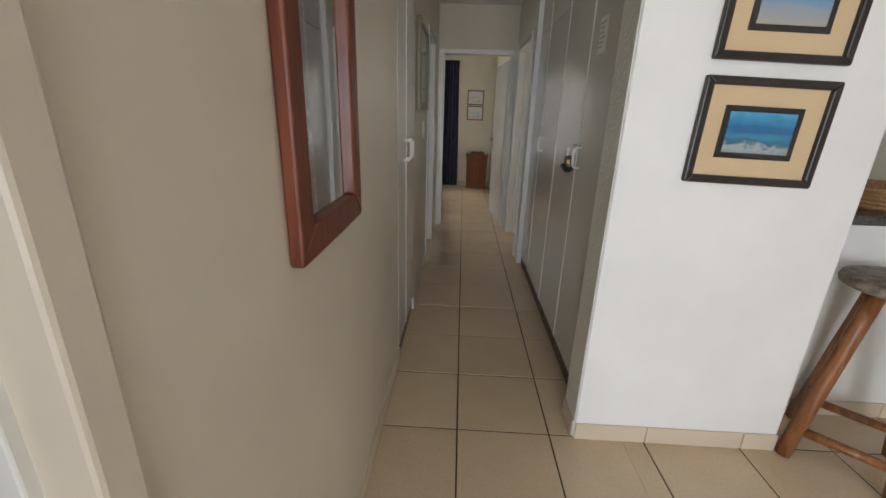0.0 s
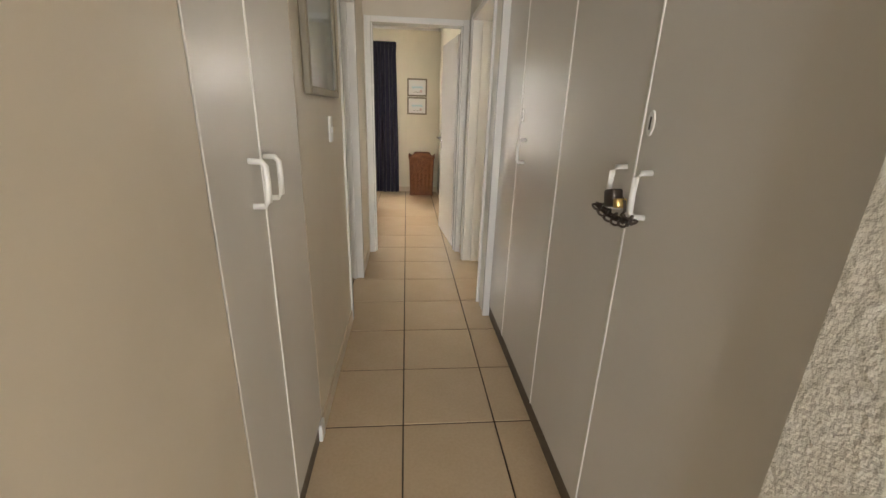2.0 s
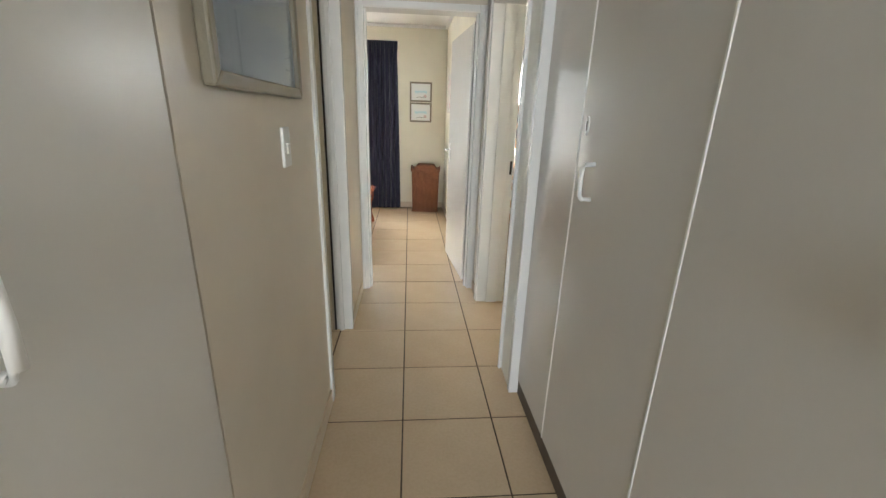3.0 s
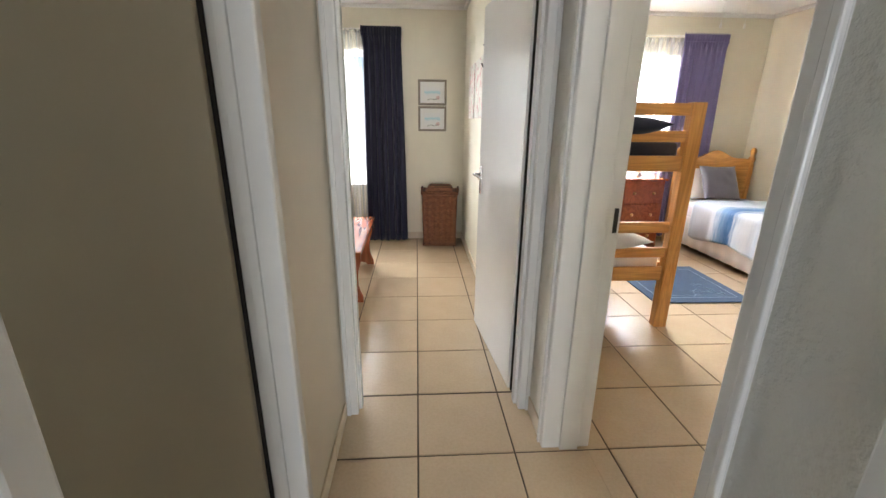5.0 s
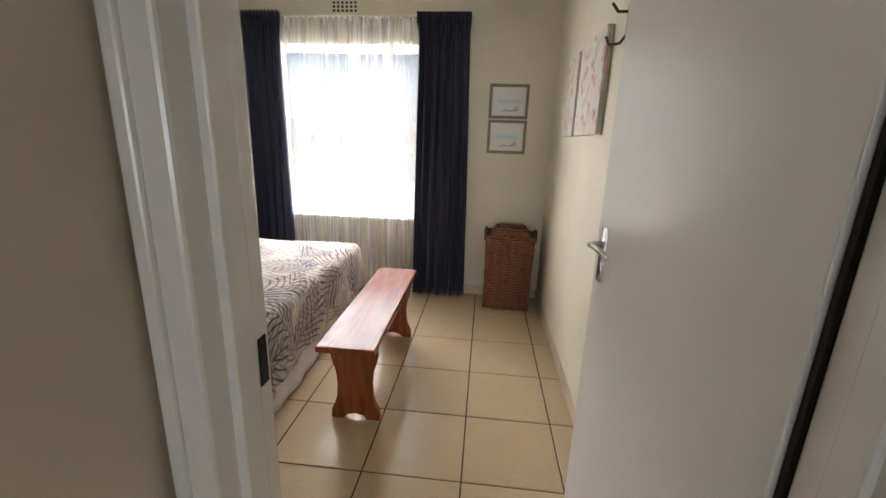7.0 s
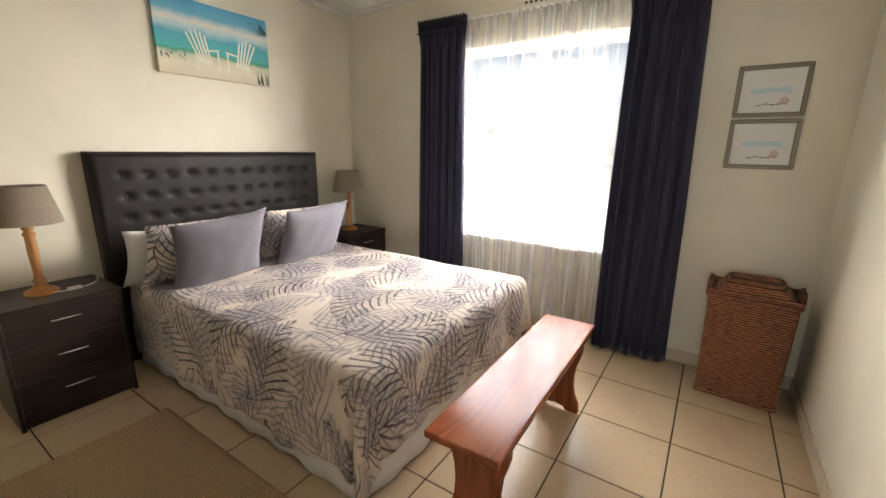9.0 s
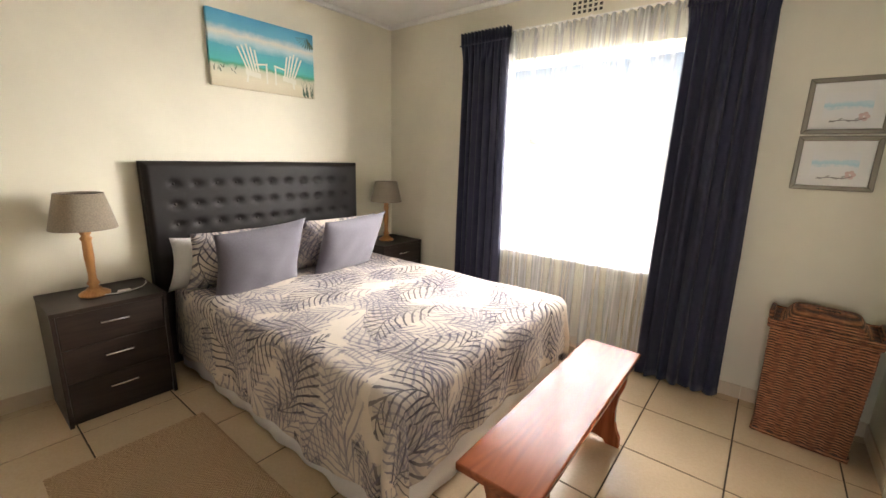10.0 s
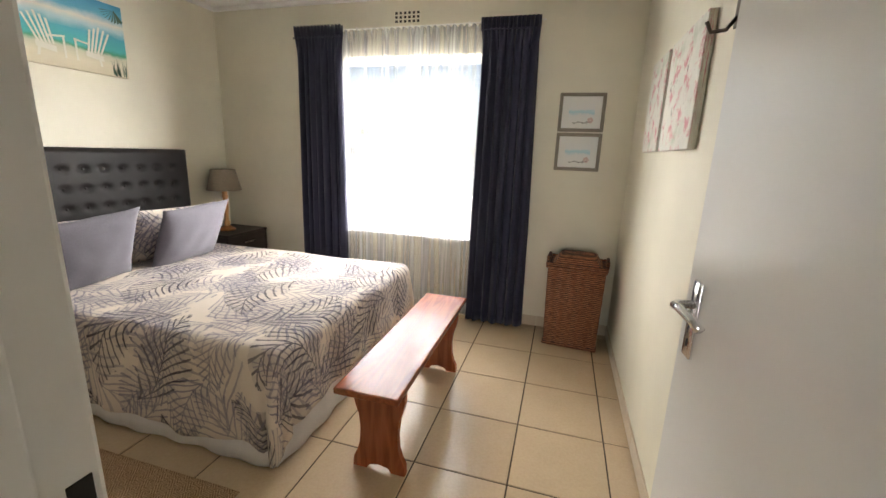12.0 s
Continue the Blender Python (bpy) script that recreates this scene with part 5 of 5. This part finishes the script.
# ---- second bedroom ----
PRINTBLUE, _nt, _b = nodes_of("blue_striped_duvet", 0.9, 0, 0.2)
_v = coords(_nt)
_s = _nt.nodes.new("ShaderNodeSeparateXYZ")
_nt.links.new(_v, _s.inputs[0])
_q = math_node(_nt, 'ADD', math_node(_nt, 'MULTIPLY', _s.outputs["Y"], 0.69), math_node(_nt, 'MULTIPLY', math_node(_nt, 'SUBTRACT', noise_tex(_nt, mapped(_nt, _v, (6, 34, 6)), 1.0, 4), 0.5), 0.16))
_nt.links.new(ramp(_nt, _q, [(0.0, (0.02, 0.075, 0.19)), (0.24, (0.03, 0.105, 0.25)), (0.30, (0.36, 0.43, 0.53)), (0.44, (0.60, 0.62, 0.66)), (0.53, (0.50, 0.54, 0.60)), (0.60, (0.06, 0.14, 0.30)), (0.68, (0.16, 0.26, 0.42)), (0.76, (0.52, 0.55, 0.61)), (1.0, (0.42, 0.47, 0.55))]), _b.inputs["Base Color"])


def single_bed(m):
    b = thing("single_bed", m, "pine single bed with white valance", "bed")
    part("base", bm_box(-0.46, 0.46, -1.0, 0.9, 0.12, 0.32, 0.02), WHITECLOTH, b)
    part("mattress", bm_box(-0.46, 0.46, -1.0, 0.9, 0.32, 0.545, 0.05, 4), WHITECLOTH, b, smooth=True)
    thick(part("valance", bm_grid(120, 4, lambda u, v: (-0.475 - 0.006 * math.sin(u * 70) * (1 - v), -1.0 + 1.9 * u, 0.07 + 0.33 * v)), WHITECLOTH, b), 0.002)
    thick(part("valance_foot", bm_grid(60, 4, lambda u, v: (-0.475 + 0.95 * u, -1.015 - 0.006 * math.sin(u * 40) * (1 - v), 0.07 + 0.33 * v)), WHITECLOTH, b), 0.002)
    for sx in (-0.4, 0.4):
        for sy in (-0.92, 0.82):
            part("foot", bm_lathe([(0.0, 0.0), (0.03, 0.0), (0.034, 0.05), (0.025, 0.12), (0.0, 0.12)], 12, sx, sy), STEEL, b)
    hb = [(-0.44, 0.4)] + [(-0.44 + 0.88 * i / 24, 0.98 + 0.11 * math.sin(math.pi * i / 24) + 0.025 * math.cos(i / 24 * 4 * math.pi)) for i in range(25)] + [(0.44, 0.4)]
    part("headboard", bm_prism(hb, 0.03, "y", 0.93, 0.004), PINE_X, b, "shaped pine headboard")
    for sx in (-0.46, 0.46):
        part("post", bm_lathe([(0.0, 0.0), (0.035, 0.0), (0.035, 0.95), (0.026, 0.965), (0.036, 0.99), (0.038, 1.02), (0.022, 1.05), (0.03, 1.08), (0.034, 1.11), (0.02, 1.14), (0.0, 1.15)], 16, sx, 0.945), PINE, b, smooth=True)
    return b


single_bed(pose(3.58, 7.55, 0))


def duvet(name, m, w, l, drop, z, material, label):
    def fn(u, v):
        a = (u * 2 - 1)
        s = a * (w / 2 + drop)
        over = max(0.0, abs(s) - w / 2)
        x = max(-w / 2, min(w / 2, s)) + math.copysign(min(over, 0.04), a) * (over > 0) + (math.copysign(0.02 * math.sin(v * 19) * min(1, over / 0.2), a) if over > 0 else 0)
        t = v * (l + drop * 0.8) - drop * 0.8
        ov = max(0.0, -t)
        y = max(0.0, t) - min(ov, 0.03)
        zz = z - max(0, over - 0.02) * (1 + 0.22 * max(0.0, 1 - v * 3)) - max(0, ov - 0.02) + min(1, over / 0.2) * 0.03 * math.sin(v * 11 + 0.6) + 0.018 * noise.noise((u * 5, v * 6, 1)) + 0.008 * noise.noise((u * 14, v * 14, 4))
        return (x, y, max(0.12, zz))
    ob = thing(name, m, label, "duvet")
    thick(part("cover", bm_grid(60, 70, fn), material, ob, smooth=True), 0.012, 1.0)
    for edge in ([fn(0.0, k / 60) for k in range(61)], [fn(k / 60, 0.0) for k in range(61)], [fn(1.0, k / 60) for k in range(61)]):
        part("hem", bm_tube(edge, 0.006, 6), material, ob, smooth=True)
    return ob


duvet("duvet", pose(3.58, 6.53, 0), 0.96, 1.45, 0.37, 0.59, PRINTBLUE, "blue and white striped duvet on the single bed")
pillow("pillow", pose(3.56, 8.36, 0.55, -22, 0, 0), 0.62, 0.40, 0.16, WHITECLOTH, "white cotton pillow on the single bed", "", 11)
pillow("cushion", pose(3.50, 8.14, 0.58, -28, 0, 0), 0.44, 0.42, 0.14, GREYCLOTH, "square grey cushion on the single bed", "", 12)


def bunk_bed(m):
    b = thing("bunk_bed", m, "pine bunk bed with ladder-like end rails", "bunk bed")
    w, l = 0.93, 1.98
    for x in (0.0, w):
        for y in (0.0, l):
            part("post", bm_box(x - 0.045, x + 0.045, y - 0.035, y + 0.035, 0.0, 1.535, 0.006), PINE, b)
    for y in (0.0, l):
        for z0, z1 in ((0.355, 0.455), (0.525, 0.595), (0.70, 0.775), (1.11, 1.21), (1.295, 1.365), (1.455, 1.53)):
            part("end_rail", bm_box(0.045, w - 0.045, y - 0.012, y + 0.012, z0, z1, 0.004), PINE_X, b)
    for x in (0.0, w):
        for z0, z1 in ((0.355, 0.455), (1.11, 1.21)):
            part("side_rail", bm_box(x - 0.012, x + 0.012, 0.035, l - 0.035, z0, z1, 0.004), PINE_Y, b)
    part("guard_rail", bm_box(w - 0.012, w + 0.012, 0.9, l - 0.035, 1.40, 1.47, 0.004), PINE_Y, b)
    for z in (0.40, 1.155):
        part("slat_base", bm_box(0.012, w - 0.012, 0.03, l - 0.03, z - 0.015, z + 0.005), PINE, b)
    return b


bunk_bed(pose(0.82, 6.30, 0))
for z, mt in ((0.407, WHITECLOTH), (1.162, DARKCLOTH)):
    solo("mattress", bm_box(0.03, 0.90, 0.06, 1.9, 0.0, 0.13, 0.03, 3), mt, pose(0.82, 6.30, z), "thin mattress with bedding on the bunk", "mattress", smooth=True)
pillow("pillow", pose(1.28, 6.62, 0.60, 82, 0, 0), 0.60, 0.40, 0.14, WHITECLOTH, "pale striped pillow on the lower bunk", "", 14)
pillow("pillow", pose(1.28, 6.62, 1.35, 82, 0, 0), 0.60, 0.40, 0.14, DARKCLOTH, "dark pillow on the upper bunk", "", 15)


def pedestal(m):
    p = thing("chest_of_drawers", m, "red-brown wooden chest with three drawers", "chest of drawers")
    part("body", bm_box(-0.24, 0.24, -0.19, 0.20, 0.0, 0.80, 0.004), CHERRY, p)
    part("top", bm_box(-0.26, 0.26, -0.215, 0.205, 0.80, 0.825, 0.005), CHERRY, p)
    for k in range(3):
        d = part("drawer", bm_box(-0.22, 0.22, -0.205, -0.19, 0.06 + k * 0.245, 0.29 + k * 0.245, 0.005), CHERRY, p)
        for x in (-0.11, 0.11):
            kn = part("knob", bm_lathe([(0.0, 0.0), (0.012, 0.0), (0.018, 0.016), (0.0, 0.026)], 12), PINE, d, smooth=True)
            kn.matrix_basis = pose(x, -0.205, 0.175 + k * 0.245, 90)
    return p


pedestal(pose(2.54, 8.32, 0))
solo("small_lamp", bm_lathe([(0.0, 0.0), (0.05, 0.0), (0.05, 0.01), (0.012, 0.03), (0.02, 0.06), (0.035, 0.09), (0.0, 0.12)], 18), CHROME, pose(2.55, 8.3, 0.825), "small metal ornament on the chest", "ornament", smooth=True)
brug = thing("blue_rug", pose(2.37, 7.08, 0, 0, 0, -1), "dark blue rug with a pale sketched border", "rug")
part("mat", bm_box(-0.42, 0.42, -0.43, 0.43, 0.002, 0.012, 0.003), BLUECLOTH, brug)
BLUELINE = cloth("pale_blue_yarn", (0.22, 0.30, 0.40), 300, 0.95, 0.2)
for x0, x1, y0, y1 in ((-0.34, 0.34, -0.345, -0.338), (-0.34, 0.34, 0.338, 0.345), (-0.345, -0.338, -0.338, 0.338), (0.338, 0.345, -0.338, 0.338), (-0.3, 0.3, -0.30, -0.296)):
    part("border_line", bm_box(x0, x1, y0, y1, 0.0118, 0.0132), BLUELINE, brug)
rnd = random.Random(9)
for k in range(14):
    x, y = rnd.uniform(0.0, 0.3), rnd.uniform(-0.28, -0.05)
    part("sketch_line", bm_tube([(x, y, 0.0125), (x + rnd.uniform(-0.05, 0.05), y + rnd.uniform(-0.04, 0.04), 0.0125), (x + rnd.uniform(-0.09, 0.09), y + rnd.uniform(-0.06, 0.06), 0.0125)], 0.0022, 5), BLUELINE, brug)


def ceiling_fan(m):
    f = thing("ceiling_fan", m, "white ceiling fan with two pull cords", "fan")
    part("rod", bm_lathe([(0.05, 0.0), (0.05, -0.03), (0.012, -0.04), (0.012, -0.16), (0.0, -0.16)], 16), PLASTIC, f)
    part("motor", bm_lathe([(0.0, -0.14), (0.08, -0.15), (0.10, -0.18), (0.10, -0.22), (0.06, -0.25), (0.0, -0.26)], 24), PLASTIC, f, smooth=True)
    for k in range(4):
        bl = part("blade", bm_box(0.10, 0.58, -0.055, 0.055, -0.205, -0.198, 0.003), PLASTIC, f)
        bl.matrix_basis = pose(0, 0, 0, 0, 0, 20 + 90 * k)
    for x in (-0.09, 0.075):
        c = part("pull_cord", bm_tube([(x * 0.6, 0, -0.245), (x, 0, -0.27), (x, 0, -0.56)], 0.0018, 5), PLASTIC, f)
        part("cord_knob", bm_lathe([(0.0, -0.59), (0.008, -0.585), (0.006, -0.56), (0.0, -0.555)], 10, x, 0), PLASTIC, c)
    return f


ceiling_fan(pose(2.10, 6.60, H))

# ---- outside: ground, a near wall, low houses, trees ----
GROUNDM = painted("pale_dry_ground", (0.62, 0.58, 0.51), 0.9, 3, 0.3, 0.2)
structure("ground", bm_box(-900, 900, -900, 900, -0.45, -0.15), GROUNDM, "pale dry ground around the house", "ground")
HOUSEW = painted("house_wall", (0.62, 0.58, 0.52), 0.8, 20, 0.2)
ROOFM = painted("roof_sheet", (0.60, 0.59, 0.57), 0.6, 10, 0.2)
FENCE = painted("fence_concrete", (0.34, 0.32, 0.31), 0.8, 20, 0.3)
gw = thing("garden_wall", pose(-1.0, 13.0, -0.15), "grey precast garden wall with posts", "wall")
for k in range(12):
    part("panel", bm_box(-9 + k * 1.5, -7.56 + k * 1.5, -0.03, 0.03, 0.0, 0.74, 0.01), FENCE, gw)
    part("post", bm_box(-9.06 + k * 1.5, -8.97 + k * 1.5, -0.07, 0.07, 0.0, 0.80, 0.01), FENCE, gw)


def far_house(m, w, d, h):
    hs = thing("far_house", m, "low pale house with a grey pitched roof", "house", "houses beyond the garden")
    part("wall", bm_box(-w / 2, w / 2, -d / 2, d / 2, 0, h), HOUSEW, hs)
    part("roof", bm_prism([(-w / 2 - 0.4, h), (w / 2 + 0.4, h), (w / 2 - 0.6, h + 1.3), (-w / 2 + 0.6, h + 1.3)], d + 0.8, "y", -d / 2 - 0.4), ROOFM, hs)
    for x in (-w / 3, 0, w / 3):
        part("window", bm_box(x - 0.6, x + 0.6, -d / 2 - 0.03, -d / 2, 1.0, h - 0.7), FENCE, hs)
    return hs


for x, y, r, w in ((-24, 74, 5, 11), (-9, 82, -4, 12), (-46, 88, 12, 12), (4, 70, -8, 10), (-15, 62, 3, 12), (-33, 64, -5, 11), (20, 78, 6, 12), (36, 84, -7, 11)):
    far_house(pose(x, y, -0.15, 0, 0, r), w, 7, 2.5)
LEAF = painted("far_foliage", (0.07, 0.10, 0.045), 0.8, 5, 0.5, 0.4)
BARK = painted("bark", (0.12, 0.08, 0.05), 0.9, 12, 0.5, 0.3)


def far_tree(m, h, seed):
    t = thing("tree", m, "bushy green tree beyond the garden", "tree", "far trees")
    rr = random.Random(seed)
    part("trunk", bm_lathe([(0.16, 0.0), (0.11, h * 0.3), (0.05, h * 0.7), (0.0, h * 0.75)], 8), BARK, t)
    bm = bmesh.new()
    for k in range(260):
        a, z = rr.uniform(0, 6.28), rr.betavariate(2, 2)
        rad = h * 0.34 * math.sin(math.pi * (0.12 + 0.8 * z)) * rr.uniform(0.3, 1.0)
        c = Vector((rad * math.cos(a), rad * math.sin(a), h * (0.32 + 0.68 * z)))
        s = h * rr.uniform(0.03, 0.07)
        q = Euler((rr.uniform(0, 6), rr.uniform(0, 6), rr.uniform(0, 6))).to_matrix()
        bm.faces.new([bm.verts.new(c + q @ Vector(p) * s) for p in ((-1, 0, 0), (0, -0.6, 0.2), (1, 0, 0), (0, 0.6, 0.2))])
    part("crown", bm, LEAF, t)


for i, (x, y, h) in enumerate(((-7, 92, 5.4), (-20, 96, 4.4), (3, 84, 6), (-2, 90, 5.6), (24, 90, 6.5), (-38, 80, 6), (-44, 96, 5.5), (-28, 90, 5), (-13, 88, 4.6), (10, 86, 6), (34, 94, 6.2))):
    far_tree(pose(x, y, -0.15), h, i)


# ---- skirting tiles ----
def skirting(name, axis, lo, hi, face, out, joint, h=0.085):
    s = tagged(new(name), "beige tile skirting along the wall", "baseboard", kind="structure")
    k = math.floor((lo - joint) / P)
    while joint + k * P < hi:
        a, b = max(lo, joint + k * P + 0.0015), min(hi, joint + (k + 1) * P - 0.0015)
        if b - a > 0.01:
            f0, f1 = sorted((face, face + out))
            part("skirting_tile", bm_box(a, b, f0, f1, 0.0, h, 0.002, 1) if axis == "x" else bm_box(f0, f1, a, b, 0.0, h, 0.002, 1), SKIRT, s)
        k += 1


T = 0.009
skirting("baseboard_1", "y", 0.49, 2.27, HL, T, 0.0)
skirting("baseboard_2", "y", 2.985, 4.0, HL, T, 0.0)
skirting("baseboard_3", "y", 4.81, 5.43, HL, T, 0.0)
skirting("baseboard_4", "x", 0.541, 1.44, 1.71, -T, 0.0)
skirting("baseboard_5", "y", 1.715, 1.888, 0.536, -T, 0.0)
skirting("baseboard_6", "x", 1.45, 3.4, 1.98, -T, 0.0)
skirting("baseboard_7", "y", 5.235, 5.435, 0.567, -T, 0.0)
skirting("baseboard_8", "y", 5.60, NORTH - T, HR, -T, 0.0)
skirting("baseboard_9", "x", WEST + T, HR, NORTH, -T, 0.0)
skirting("baseboard_10", "y", 5.59, NORTH - T, WEST, T, 0.0)
skirting("baseboard_11", "x", X2 + T, 4.08, NORTH, -T, 0.0)
skirting("baseboard_12", "y", 4.15, NORTH - T, 4.08, -T, 0.0)


# ---- floors: each tile on a grout bed ----
TILE_MESH = {}


def tile_mesh(w, d):
    key = (round(w, 3), round(d, 3))
    if key not in TILE_MESH:
        bm = bmesh.new()
        b = 0.0025
        lower = [bm.verts.new((x, y, -0.006)) for x, y in ((0, 0), (w, 0), (w, d), (0, d))]
        ring = [bm.verts.new((x, y, -0.0018)) for x, y in ((0, 0), (w, 0), (w, d), (0, d))]
        top = [bm.verts.new((x, y, 0.0)) for x, y in ((b, b), (w - b, b), (w - b, d - b), (b, d - b))]
        bm.faces.new(top)
        for i in range(4):
            j = (i + 1) % 4
            bm.faces.new((lower[i], lower[j], ring[j], ring[i]))
            bm.faces.new((ring[i], ring[j], top[j], top[i]))
        TILE_MESH[key] = mesh_of(bm, "floor_tile", TILE)
    return TILE_MESH[key]


def tiled_floor(name, x0, x1, y0, y1, label):
    base = structure(name, bm_box(x0, x1, y0, y1, -0.12, -0.0035), GROUT, label, "floor")
    g = 0.0068
    i0, j0 = math.floor(x0 / P), math.floor(y0 / P)
    i = i0
    while i * P < x1:
        j = j0
        while j * P < y1:
            a, b = max(x0, i * P + g / 2), min(x1, (i + 1) * P - g / 2)
            c, d = max(y0, j * P + g / 2), min(y1, (j + 1) * P - g / 2)
            if b - a > 0.012 and d - c > 0.012:
                ob = new("floor_tile", tile_mesh(b - a, d - c))
                ob.parent = base
                ob.location = (a, c, 0.0004 * math.sin(i * 12.9 + j * 78.2))
            j += 1
        i += 1


tiled_floor("floor_hall", -0.52, 0.76, 0.0, YB0 + 0.13, "beige glazed floor tiles with dark joints")
tiled_floor("floor_bedroom", WEST, 0.56, YB0 + 0.13, NORTH, "beige glazed floor tiles with dark joints")
tiled_floor("floor_bedroom_2", 0.76, 4.08, 4.15, NORTH, "beige glazed floor tiles with dark joints")
tiled_floor("floor_living", 0.76, 4.0, -0.86, 2.0, "beige glazed floor tiles with dark joints")
structure("floor_living_rest", bm_box(-2.3, 4.0, -3.45, -0.86, -0.12, 0.0), SKIRT, "beige floor of the living area", "floor")
tiled_floor("floor_entry", -0.52, 0.76, -0.86, 0.0, "beige glazed floor tiles with dark joints")
structure("floor_side_room", bm_box(-2.3, -0.52, -0.86, 1.95, -0.12, 0.0), SKIRT, "beige floor of the side room", "floor")
structure("floor_bath", bm_box(-2.3, -0.52, 2.1, YB0, -0.12, 0.0), SKIRT, "beige floor of the bathroom", "floor")
structure("floor_kitchen", bm_box(1.4, 4.0, 2.0, 4.02, -0.12, 0.0), SKIRT, "beige kitchen floor", "floor")
